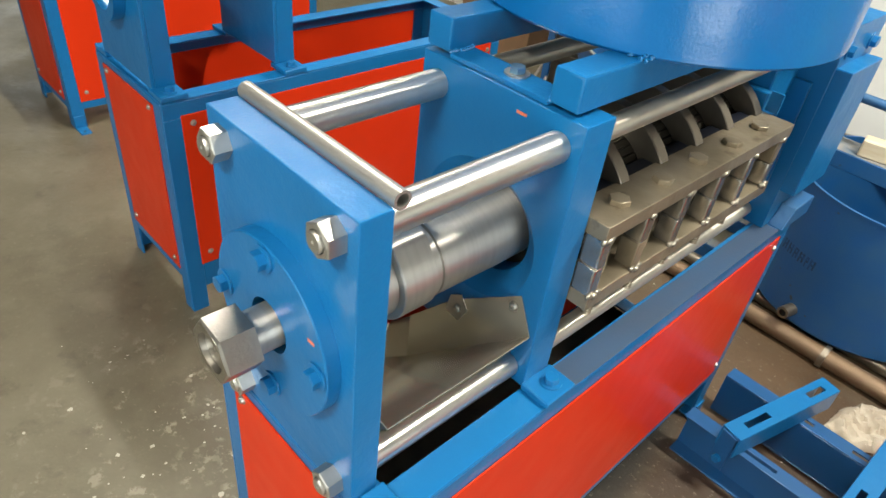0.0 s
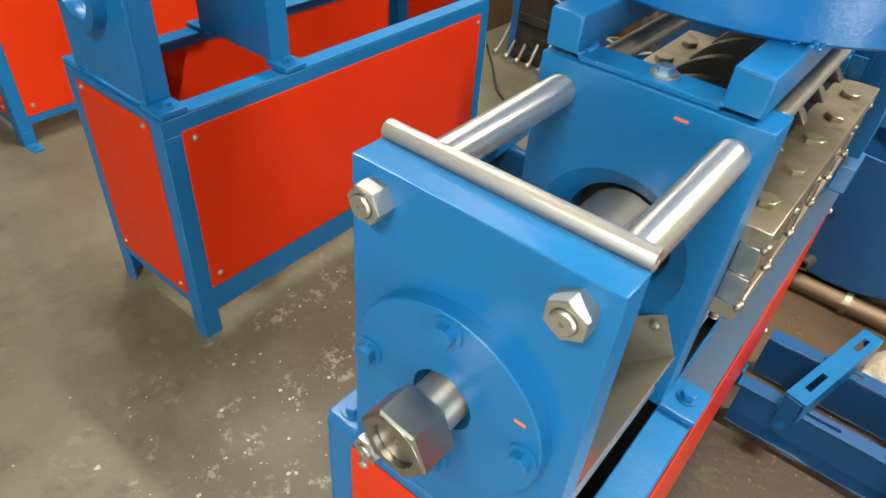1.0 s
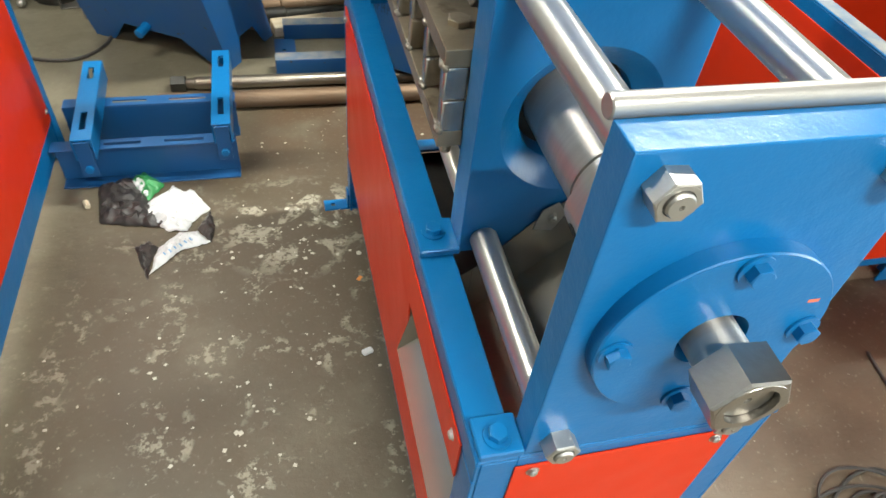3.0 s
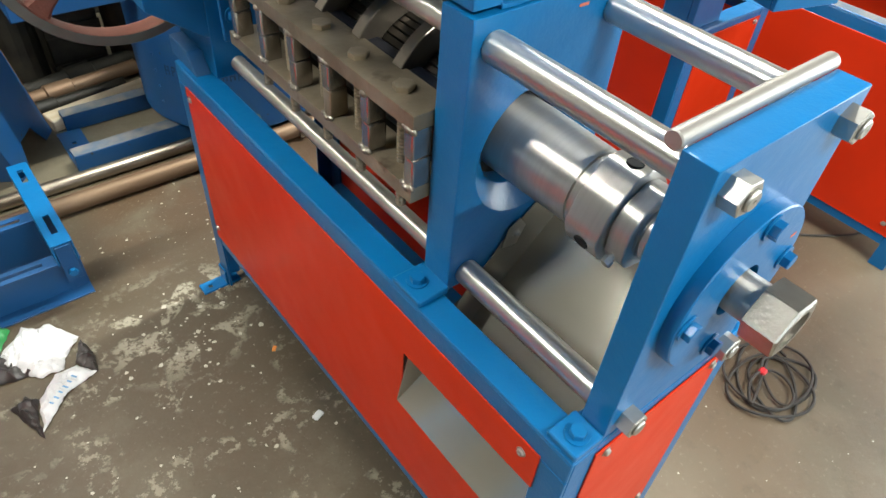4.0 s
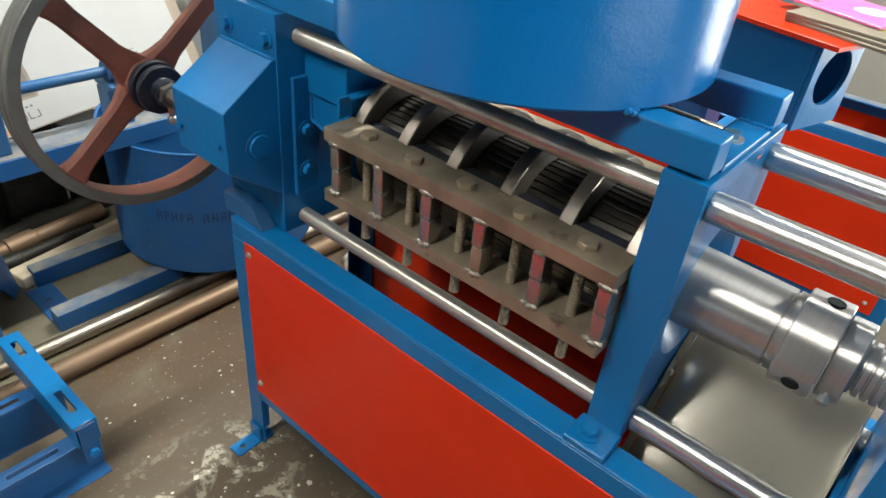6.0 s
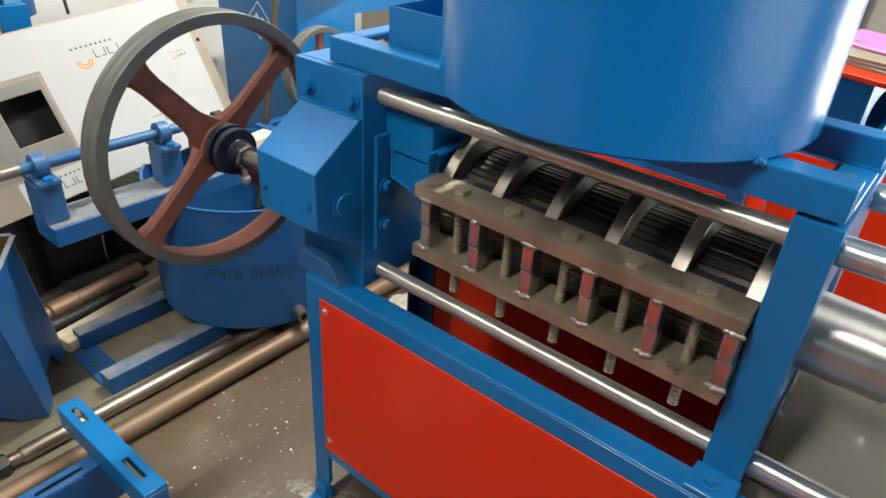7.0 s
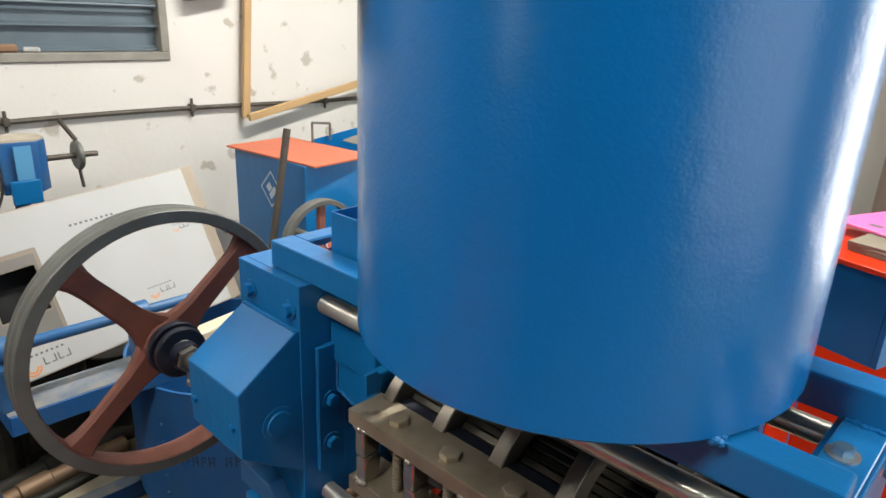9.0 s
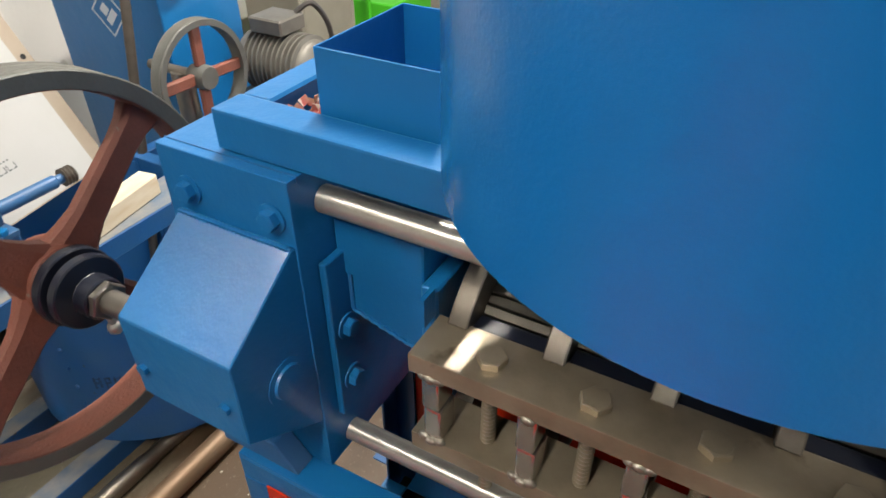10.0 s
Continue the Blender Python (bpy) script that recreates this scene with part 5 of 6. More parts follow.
bm = bmesh.new()
panel(bm, [tank_at(u, 0, z) for u, z in ((0, 0), (0.07, 0), (0.17, 0.10), (0.41, 0.10), (0.50, 0), (0.58, 0), (0.58, 0.525), (0, 0.525))], 0.004, V)
part("front_wall", bm, BLUE_OLD, tank, bevel=0.001)
bm = bmesh.new()
panel(bm, [tank_at(-0.0005, v, z) for v, z in ((0.0, 0), (0.07, 0), (0.11, 0.10), (0.20, 0.10), (0.24, 0), (0.30, 0), (0.30, 0.525), (0.0, 0.525))], 0.004, U)
part("side_wall", bm, BLUE_OLD, tank, bevel=0.001)
bm = bmesh.new()
panel(bm, [tank_at(0.58, v, z) for v, z in ((0.0, 0), (0.30, 0), (0.30, 0.525), (0.0, 0.525))], 0.004, U)
part("side_wall", bm, BLUE_OLD, tank, bevel=0.001)
bm = bmesh.new()
panel(bm, [tank_at(u, 0.30, z) for u, z in ((0, 0), (0.58, 0), (0.58, 0.525), (0, 0.525))], 0.004, V)
part("back_wall", bm, RUST_IN, tank, "rust-stained orange inside wall", bevel=0.001)
bm = bmesh.new()
panel(bm, [tank_at(u, v, 0.33) for u, v in ((0.005, 0.04), (0.575, 0.04), (0.575, 0.30), (0.005, 0.30))], 0.004, Vector((0, 0, 1)))
part("tank_floor", bm, RUST_IN, tank)
bm = bmesh.new()
for p, q in (((0, -0.006), (0.58, -0.006)), ((-0.006, 0), (-0.006, 0.30)), ((0.586, 0), (0.586, 0.30)), ((0, 0.306), (0.58, 0.306))):
    a, b = tank_at(*p, 0.5265), tank_at(*q, 0.5265)
    d = (b - a).normalized()
    s = Vector((-d.y, d.x, 0)) * 0.0065
    panel(bm, [a - s, b - s, b + s, a + s], 0.004, Vector((0, 0, 1)))
part("rim_lip", bm, BLUE_DUST, tank)
bm = bmesh.new()
a = tank_at(0.30, 0, 0.125)
d = (Vector((-V.x, -V.y, -0.25))).normalized()
rod(bm, a + V * 0.01, a + d * 0.055, 0.017, 16)
part("spout", bm, BLUE, tank, bevel=0.002)
strips = thing("metal_strips", "loose rusty metal strips and rods in the tank", "scrap metal", at=(-0.549, 1.990, 0))
rnd = random.Random(17)
for k in range(18):
    bm = bmesh.new()
    a = tank_at(rnd.uniform(0.30, 0.55), rnd.uniform(0.03, 0.10), 0.345 + 0.003 * k)
    b = tank_at(rnd.uniform(0.03, 0.20), rnd.uniform(0.22, 0.285), 0.40 + 0.006 * k)
    if k % 3:
        rod(bm, a, b, rnd.uniform(0.0025, 0.005), 6)
    else:
        m = Matrix.Translation((a + b) / 2) @ (b - a).to_track_quat("Y", "Z").to_matrix().to_4x4()
        h = (b - a).length / 2
        box(bm, -0.011, 0.011, -h, h, -0.0015, 0.0015, m)
    part("strip", bm, (DARK, RUST_PIPE, DARK, PIPE)[k % 4], strips)

# leaning sheet-metal door with protective film
door = thing("sheet_metal_door", "stainless sheet door in white protective film leaning against a bench", "metal door")
o, ex = Vector((-0.450, 2.306, 0.458)), Vector((0.890, 0.037, 0.088)).normalized()
up = Vector((-0.107, 0.203, 0.451))
up = (up - ex * up.dot(ex)).normalized()
door.matrix_basis = Matrix((*[(ex[i], up[i], ex.cross(up)[i], o[i]) for i in range(3)], (0, 0, 0, 1)))
W, HH = 0.885, 0.500
bm = bmesh.new()
slotted(bm, 0, W, 0, HH, -0.003, 0.0, [(0.165, 0.300, 0.185, 0.325)])
for x0, x1, y0, y1 in ((0, 0.003, 0, HH), (W - 0.003, W, 0, HH), (0.003, W - 0.003, 0, 0.003), (0.003, W - 0.003, HH - 0.003, HH)):
    box(bm, x0, x1, y0, y1, -0.075, -0.0032)
part("door_skin", bm, TAN_STEEL, door, "bare brushed steel", bevel=0.0006)
bm = bmesh.new()
slotted(bm, 0.108, 0.845, 0.004, HH - 0.004, 0.0004, 0.0012, [(0.108, 0.32, 0.09, 0.375), (0.108, 0.19, 0.375, 0.42)])
part("protective_film", bm, FILM, door, "white protective film with printed marks")
bm = bmesh.new()
slotted(bm, 0.06, 0.31, 0.10, 0.36, 0.0002, 0.0010, [(0.162, 0.303, 0.182, 0.328)])
part("cover_flap", bm, FLAP, door, "dull grey bare steel cover")
bm = bmesh.new()
box(bm, 0.08, 0.45, 0.10, 0.40, -0.074, -0.070)
part("inner_box", bm, HOLE, door)
bm = bmesh.new()
for cx, cy in ((0.045, 0.30), (0.040, 0.10), (0.865, 0.33)):
    turn(bm, [(0, 0.0004), (0.007, 0.0004), (0.007, 0.0012), (0, 0.0012)], (cx, cy, 0), n=14)
part("screw_hole", bm, HOLE, door)
for cx, cy, s in ((0.46, 0.370, 1.35), (0.19, 0.035, 1.2), (0.60, 0.115, 0.8), (0.75, 0.30, 0.5)):
    bm = bmesh.new()
    for r in (0.010, 0.017):
        turn(bm, [(r * s, 0.0014), ((r + 0.004) * s, 0.0014), ((r + 0.004) * s, 0.0018), (r * s, 0.0018)], (cx, cy, 0), n=14, a0=180, a1=360, closed=True)
    part("printed_arc", bm, ORANGE, door)
    bm = bmesh.new()
    for k in range(4):
        x = cx + (0.028 + 0.017 * k) * s
        box(bm, x, x + 0.012 * s, cy - 0.004, cy - 0.0005, 0.0014, 0.0018)
        box(bm, x + (0.009 * s if k % 2 else 0), x + (0.012 * s if k % 2 else 0.003 * s), cy - 0.004, cy + 0.016 * s, 0.0014, 0.0018)
    for k in range(9):
        x = cx + (-0.02 + 0.012 * k) * s
        box(bm, x, x + 0.006 * s, cy + 0.026 * s, cy + 0.031 * s, 0.0014, 0.0018)
    part("printed_bars", bm, GREY, door)

# trestle behind the door, with vague near-black shapes filling the space under it
bench = thing("work_bench", "dusty low work bench with a blue front rail", "bench", at=(-0.55, 2.72, 0))
bm = bmesh.new()
box(bm, -1.1, 0.10, -0.16, 0.16, 0.715, 0.742)
part("bench_top", bm, BROWN, bench, bevel=0.003)
bm = bmesh.new()
box(bm, -1.1, 0.10, -0.185, -0.162, 0.690, 0.742)
part("bench_rail", bm, BLUE, bench, bevel=0.002)
for x in (-1.05, 0.05):
    for y in (-0.13, 0.10):
        bm = bmesh.new()
        box(bm, x, x + 0.045, y, y + 0.045, 0, 0.7145)
        part("bench_leg", bm, BLUE_OLD, bench, bevel=0.002)
for k, (x0, x1, y, yaw) in enumerate(((-1.45, -0.56, 2.60, 3), (-1.50, -0.60, 2.66, 5), (-1.40, -0.70, 2.72, 1))):
    bm = bmesh.new()
    box(bm, 0, x1 - x0, -0.018, 0.018, 0, 0.008)
    c = tagged(part("flat_bar", bm, (FLAP, PALE_WOOD, FLAP)[k], label="pale dusty flat bar lying on the bench", bevel=0.001), category="bar", group="flat bars")
    c.matrix_basis = pose(x0, y, 0.7425, 0, 0, yaw)
# near-black board and stand-in shapes fill the dark space behind the bench
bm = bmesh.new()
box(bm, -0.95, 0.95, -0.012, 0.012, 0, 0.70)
c = tagged(part("backing_board", bm, DARK, label="near-black board standing behind the bench", bevel=0.002), category="board")
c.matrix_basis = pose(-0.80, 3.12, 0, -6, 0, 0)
rnd = random.Random(11)
for k in range(9):
    bm = bmesh.new()
    x, y, h = -1.45 + 0.215 * k, 2.66 - 0.04 * (k % 3), rnd.uniform(0.40, 0.62) - 0.2 * (k > 6)
    w = rnd.uniform(0.09, 0.104)
    if k % 2:
        rod(bm, (0, 0, 0), (0, 0, h), w, 20)
    else:
        box(bm, -w, w, -w * 0.8, w * 0.8, 0, h)
        planks = [(-w - 0.002, w + 0.002, h * f, h * f + 0.045) for f in (0.05, 0.42, 0.80)]
    c = tagged(part("machine_casting" if k % 2 else "dark_crate", bm, DARK, label="vague near-black round casting standing on the floor" if k % 2 else "vague near-black crate standing on the floor", bevel=0.006),
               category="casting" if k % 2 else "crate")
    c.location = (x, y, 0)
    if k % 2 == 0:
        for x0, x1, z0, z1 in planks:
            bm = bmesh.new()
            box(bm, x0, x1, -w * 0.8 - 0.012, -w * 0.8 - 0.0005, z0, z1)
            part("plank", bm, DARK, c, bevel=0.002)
for k, (x, y, yaw, r) in enumerate(((-0.10, 2.44, 8, 0.030), (-0.18, 2.36, 6, 0.024), (0.0, 2.52, 10, 0.034))):
    bm = bmesh.new()
    turn(bm, [(0, -0.28), (r * 0.8, -0.28), (r, -0.27), (r, -0.10), (r * 1.25, -0.095), (r * 1.25, 0.0), (r, 0.005), (r, 0.26), (0, 0.26)], n=20, axis="x")
    c = tagged(part("spindle", bm, (RUST_PIPE, DARK, DARK)[k], label="dull oily steel spindle lying on the floor"), category="spindle")
    c.matrix_basis = pose(x - 0.15, y, r * 1.25, 0, 0, yaw)
bm = bmesh.new()
box(bm, -0.23, 0.20, -0.04, 0.04, 0, 0.045)
c = tagged(part("timber_baulk", bm, PALE_WOOD, label="short weathered timber baulk on the floor", bevel=0.004), category="timber")
c.matrix_basis = pose(-0.16, 2.30, 0, 0, 0, 10)
bm = bmesh.new()
box(bm, -0.10, 0.16, -0.028, 0.028, 0, 0.055)
c = tagged(part("wooden_block", bm, PALE_WOOD, label="pale sawn wooden block lying on the shaft beam", bevel=0.004), category="timber")
c.matrix_basis = pose(0.19, 2.035, 0.573, 0, 0, 10)

# stand with plastic blocks, cable coil and grinder
rack = thing("grinder_stand", "blue steel stand with milky plastic blocks and a small grinder", "grinder", at=(-0.36, 2.90, 0))
bm = bmesh.new()
box(bm, -1.15, 0.24, -0.03, 0.03, 0.955, 1.022)
part("stand_beam", bm, BLUE, rack, bevel=0.002)
for x in (-1.10, 0.262):
    bm = bmesh.new()
    box(bm, x, x + 0.04, -0.02, 0.02, 0, 0.9545)
    part("stand_leg", bm, BLUE_OLD, rack)
block = shape(lambda b: prism(b, [(-0.043, 0), (0.043, 0), (0.043, 0.05), (0.037, 0.085), (-0.035, 0.085), (-0.043, 0.048)], "y", -0.035, 0.035), PLASTIC_WHITE, 0.007, 2)
tab = shape(lambda b: box(b, -0.017, 0.017, -0.006, 0.0, 0.0, 0.062), PLASTIC_TAB, 0.003)
dot = shape(lambda b: turn(b, [(0, 0), (0.0075, 0), (0.0075, 0.003), (0, 0.003)], n=14), DARK)
for k in range(10):
    x = -0.80 + 0.09 * k
    b1 = put_at("plastic_block", block, rack, pose(x, -0.005, 1.0225, 0, 0, 3 * math.sin(k * 2.3)))
    put_at("plastic_block", block, rack, pose(x + 0.01, -0.005, 0.9545, 0, 180, 2 * math.cos(k)))
    put_at("screw_tab", tab, b1, pose(0, -0.0353, 0.003))
    put_at("block_screw", dot, b1, at(0, -0.0412, 0.016, FRONT))
    put_at("block_screw", dot, b1, at(0, -0.0412, 0.048, FRONT))
bm = bmesh.new()
prism(bm, [(0.222, -0.06), (0.338, -0.07), (0.374, -0.03), (0.374, 0.05), (0.338, 0.08), (0.245, 0.08), (0.222, 0.05)], "z", 0.905, 1.082)
hb = part("grinder_body", bm, BLUE_OLD, rack, "chipped blue motor housing", bevel=0.004, seg=2)
bm = bmesh.new()
prism(bm, [(0.225, -0.057), (0.336, -0.067), (0.371, -0.029), (0.371, 0.048), (0.336, 0.077), (0.247, 0.077), (0.225, 0.048)], "z", 1.0822, 1.089)
part("dusty_top", bm, DUSTY_PAPER, hb, "thick brown dust")
bm = bmesh.new()
box(bm, 0.262, 0.315, -0.0785, -0.072, 0.955, 1.070)
part("pale_plate", bm, SHUTTER_BLUE, hb, "pale blue plate")
bm = bmesh.new()
box(bm, 0.238, 0.330, -0.082, -0.0665, 0.870, 0.953)
part("clamp_bracket", bm, BLUE, hb, bevel=0.003)
bm = bmesh.new()
box(bm, 0.2145, 0.2215, -0.055, 0.045, 0.985, 1.08)
part("dark_flange", bm, DARK, hb)
bm = bmesh.new()
rod(bm, (0.3745, 0, 1.005), (0.551, 0, 1.005), 0.0105, 14)
sp = part("spindle", bm, PIPE, rack, "rusty brown spindle")
bm = bmesh.new()
turn(bm, [(0.0112, 0.474), (0.050, 0.474), (0.054, 0.479), (0.054, 0.488), (0.049, 0.493), (0.0112, 0.494)], (0, 0, 1.005), "x", 28, closed=True)
part("grinding_wheel", bm, RIM, sp)
bm = bmesh.new()
rod(bm, (0.484, 0.0, 1.06), (0.441, 0.01, 1.135), 0.0085, 10)
part("lever", bm, PIPE, sp)
bm = bmesh.new()
rod(bm, (0.484, 0.0, 0.95), (0.490, 0.0, 0.885), 0.006, 10)
part("lever", bm, PIPE, sp)
bm = bmesh.new()
rnd = random.Random(3)
pts = [(0.108, -0.05, 0.84), (0.104, -0.06, 0.90), (0.085, -0.06, 0.97), (0.06, -0.04, 1.04)]
for k in range(6):
    r, tilt = rnd.uniform(0.055, 0.085), rnd.uniform(0.35, 0.8)
    for j in range(7):
        a = j * math.tau / 7 + k * 0.6
        pts.append((0.115 + 0.025 * math.sin(k * 2.1) + r * math.cos(a), -0.03 + 0.035 * math.sin(a + k), 1.060 + 0.02 * math.cos(k * 1.7) + r * tilt * math.sin(a + 0.5 * math.sin(k))))
pts += [(0.18, -0.06, 1.03), (0.215, -0.07, 0.97), (0.205, -0.06, 0.89), (0.17, -0.06, 0.84)]
tube(bm, pts, 0.0048, 6)
tube(bm, [(0.04, -0.045, 1.10), (0.035, -0.05, 1.14), (0.05, -0.055, 1.06), (0.075, -0.06, 0.99), (0.09, -0.06, 0.93), (0.13, -0.05, 0.925), (0.15, -0.045, 0.95)], 0.006, 6)
tube(bm, [(0.085, -0.05, 0.955), (0.095, -0.05, 0.90), (0.098, -0.05, 0.80)], 0.0055, 6)
cb = tagged(part("cable_coil", bm, CABLE, label="loose tangle of black cable hung over the blue beam"), category="cable")
cb.location = (-0.36, 2.90, 0)
for x, y in ((-0.402, 2.862), (-0.378, 2.868)):
    bm = bmesh.new()
    turn(bm, [(0, 0), (0.011, 0), (0.010, 0.005), (0.0085, 0.036), (0, 0.037)], n=14)
    c = tagged(part("bottle_cap", bm, RED_TIE, label="small red plastic cap on a milky block"), category="cap", group="red caps")
    c.location = (x, y, 1.108)

# conduit along the wall with clamps
cond = thing("wall_conduit", "dark rusty conduit clipped along the whitewashed wall", "conduit")
bm = bmesh.new()
tube(bm, [(x, 3.222, 1.092 + 0.006 * math.sin(x * 3)) for x in np.linspace(-2.4, 3.4, 20)], 0.0105, 10)
part("pipe", bm, PIPE, cond)
for k in range(7):
    bm = bmesh.new()
    x = -1.50 + 0.745 * k
    z = 1.092 + 0.006 * math.sin(x * 3)
    box(bm, x - 0.011, x + 0.011, 3.205, 3.2395, z - 0.014, z + 0.016)
    rod(bm, (x, 3.222, z - 0.04), (x, 3.222, z + 0.042), 0.007, 8)
    part("clamp", bm, PIPE, cond, bevel=0.001)

# timber frame leaning on the wall
tf = thing("wall_batten", "raw timber strips nailed into a frame against the wall", "timber frame")
bm = bmesh.new()
box(bm, -0.018, 0.018, -0.012, 0.012, 0, 1.25)
up1 = part("upright", bm, WOOD, tf, bevel=0.002)
up1.matrix_basis = pose(0.990, 3.195, 1.035, 0, 4.2, 0)
bm = bmesh.new()
box(bm, -0.017, 0.017, -0.012, 0.012, 0, 1.2)
up2 = part("brace", bm, WOOD, tf, bevel=0.002)
up2.matrix_basis = pose(0.992, 3.168, 1.040, 0, 79, 0)

# basin on the plastic blocks
bm = bmesh.new()
turn(bm, [(0, 0), (0.072, 0), (0.080, 0.008), (0.098, 0.075), (0.106, 0.078), (0.106, 0.084), (0.095, 0.083), (0.076, 0.014), (0.068, 0.008), (0, 0.008)], n=40)
basin = tagged(part("plastic_basin", bm, SHUTTER_BLUE, label="pale blue plastic basin standing on milky blocks"), category="basin")
basin.location = (-0.510, 2.895, 1.108)
bm = bmesh.new()
turn(bm, [(0, 0.074), (0.06, 0.073), (0.0915, 0.069), (0.0885, 0.060), (0, 0.060)], n=40)
part("basin_dust", bm, DUSTY_PAPER, basin, "brown dust filling the basin")

# small grey fixture by the window
fx = thing("wall_fixture", "small grey plastic switch box fixed on the wall", "switch box", at=(0.86, 3.22, 1.60))
bm = bmesh.new()
box(bm, -0.13, 0.09, -0.06, 0.0195, -0.02, 0.14, pose(0, 0, 0, 0, -12, 0))
part("cover", bm, WIN_FRAME, fx, bevel=0.008, seg=2)
bm = bmesh.new()
box(bm, -0.10, 0.06, -0.072, -0.0605, 0.0, 0.05, pose(0, 0, 0, 0, -12, 0))
part("switch_plate", bm, GREY, fx, bevel=0.003)
# scraps on the window sill
bm = bmesh.new()
box(bm, -0.05, 0.05, -0.02, 0.02, 0, 0.03, pose(0, 0, 0, 0, 0, 15))
sc = tagged(part("sill_scrap", bm, BROWN, label="dusty scrap of wood lying on the window sill", bevel=0.008), category="scrap")
sc.location = (0.03, 3.255, 1.3435)
bm = bmesh.new()
box(bm, -0.03, 0.03, -0.012, 0.012, 0, 0.02, pose(0, 0, 0, 0, 0, -20))
sc = tagged(part("sill_scrap", bm, FILM, label="crumpled white plastic scrap on the window sill", bevel=0.006), category="scrap")
sc.location = (0.125, 3.250, 1.3435)

# blue bin with orange-red lid and open trough
bin_ = thing("grain_mill", "blue sheet-steel mill box with an orange-red lid and open trough", "mill", at=(0.92, 2.66, 0))
bm = bmesh.new()
box(bm, -0.155, 0.16, -0.26, 0.26, 0.30, 0.968)
cab = part("mill_box", bm, BLUE, bin_, bevel=0.003)
bm = bmesh.new()
box(bm, -0.175, 0.160, -0.29, 0.27, 0.9685, 0.976, pose(0.004, 0.0, 0, 0, 0, 6))
part("lid", bm, RED_DUSTY, bin_, "dusty orange painted flat lid", bevel=0.001)
bm = bmesh.new()
q = pose(-0.1556, -0.02, 0.83, 0, -90, 0) @ pose(0, 0, 0, 0, 0, 45)
for x0, x1, y0, y1 in ((-0.055, 0.055, -0.055, -0.050), (-0.055, 0.055, 0.050, 0.055), (-0.055, -0.050, -0.05, 0.05), (0.050, 0.055, -0.05, 0.05), (-0.03, -0.005, -0.028, 0.03), (0.0, 0.03, -0.012, 0.022)):
    box(bm, x0, x1, y0, y1, 0.0, 0.0006, q)
part("printed_diamond", bm, WHITE_PRINT, cab)

def trough_wall(bm, pts, n):
    """A sheet wall through four corners, 4 mm thick along n."""
    n = Vector(n) * 0.004
    panel(bm, [Vector(p) for p in pts], 1.0, n)


TX0, TX1, TY0, TY1 = 0.1605, 0.585, -0.255, 0.125
bm = bmesh.new()
trough_wall(bm, ((TX0, TY0, 0.860), (TX1, TY0, 0.850), (TX1, TY0, 1.036), (TX0, TY0, 0.984)), (0, 1, 0))
trough_wall(bm, ((TX0, TY1, 0.860), (TX1, TY1, 0.850), (TX1, TY1, 1.036), (TX0, TY1, 0.984)), (0, -1, 0))
trough_wall(bm, ((TX1, TY0, 0.850), (TX1, TY1, 0.850), (TX1, TY1, 1.036), (TX1, TY0, 1.036)), (1, 0, 0))
trough_wall(bm, ((TX0, TY0 + 0.0045, 0.864), (TX1, TY0 + 0.0045, 0.854), (TX1, TY1 - 0.0045, 0.854), (TX0, TY1 - 0.0045, 0.864)), (0, 0, 1))
tr = part("trough", bm, BLUE, bin_, "open blue sheet-steel trough", bevel=0.0008)
bm = bmesh.new()
turn(bm, [(0.40, -0.115), (0.404, -0.115), (0.404, 0.115), (0.40, 0.115)], (0.40, 0, 0.610), "y", 14, 72, 108, closed=True)
part("scoop_plate", bm, FLAP, tr, "curved grey sheet lying in the trough").location = (0, -0.065, -0.015)
bm = bmesh.new()
for p, q in (((0.137, 0.09, 0.9765), (0.137, 0.09, 1.067)), ((0.137, 0.09, 1.067), (0.235, 0.09, 1.055)), ((0.235, 0.09, 1.055), (0.235, 0.09, 0.98))):
    rod(bm, p, q, 0.0055, 8)
part("wire_handle", bm, DULL, bin_)
for x, y in ((-0.15, -0.255), (0.15, -0.255), (-0.15, 0.22), (0.15, 0.22)):
    bm = bmesh.new()
    box(bm, x - 0.02, x + 0.02, y - 0.02 + 0.02, y + 0.04, 0, 0.2995)
    part("mill_leg", bm, BLUE_OLD, bin_)
bm = bmesh.new()
rod(bm, (0.428, 2.33, 0.0), (0.650, 2.335, 1.135), 0.0135, 14)
tagged(part("steel_tube", bm, PIPE, label="plain steel tube leaning against the blue mill box"), category="tube")

# second pulley with its motor on a blue frame
drv = thing("motor_drive", "grey electric motor and small spoked pulley on a blue angle frame", "motor", at=(0.92, 2.22, 0))
for x0, x1, y0, y1, z0, z1 in ((-0.42, 0.40, -0.26, -0.22, 0.48, 0.53), (-0.42, 0.40, 0.10, 0.14, 0.48, 0.53), (-0.42, -0.38, -0.2195, 0.0995, 0.48, 0.53), (0.36, 0.40, -0.2195, 0.0995, 0.48, 0.53)):
    bm = bmesh.new()
    box(bm, x0, x1, y0, y1, z0, z1)
    part("frame_rail", bm, BLUE_OLD, drv, bevel=0.002)
for x in (-0.42, 0.36):
    for y in (-0.26, 0.10):
        bm = bmesh.new()
        box(bm, x, x + 0.04, y, y + 0.04, 0, 0.4795)
        part("frame_leg", bm, BLUE_OLD, drv, bevel=0.002)
bm = bmesh.new()
box(bm, -0.37, 0.35, -0.2, 0.1, 0.16, 0.20)
part("shelf", bm, DARK, drv)
bm = bmesh.new()
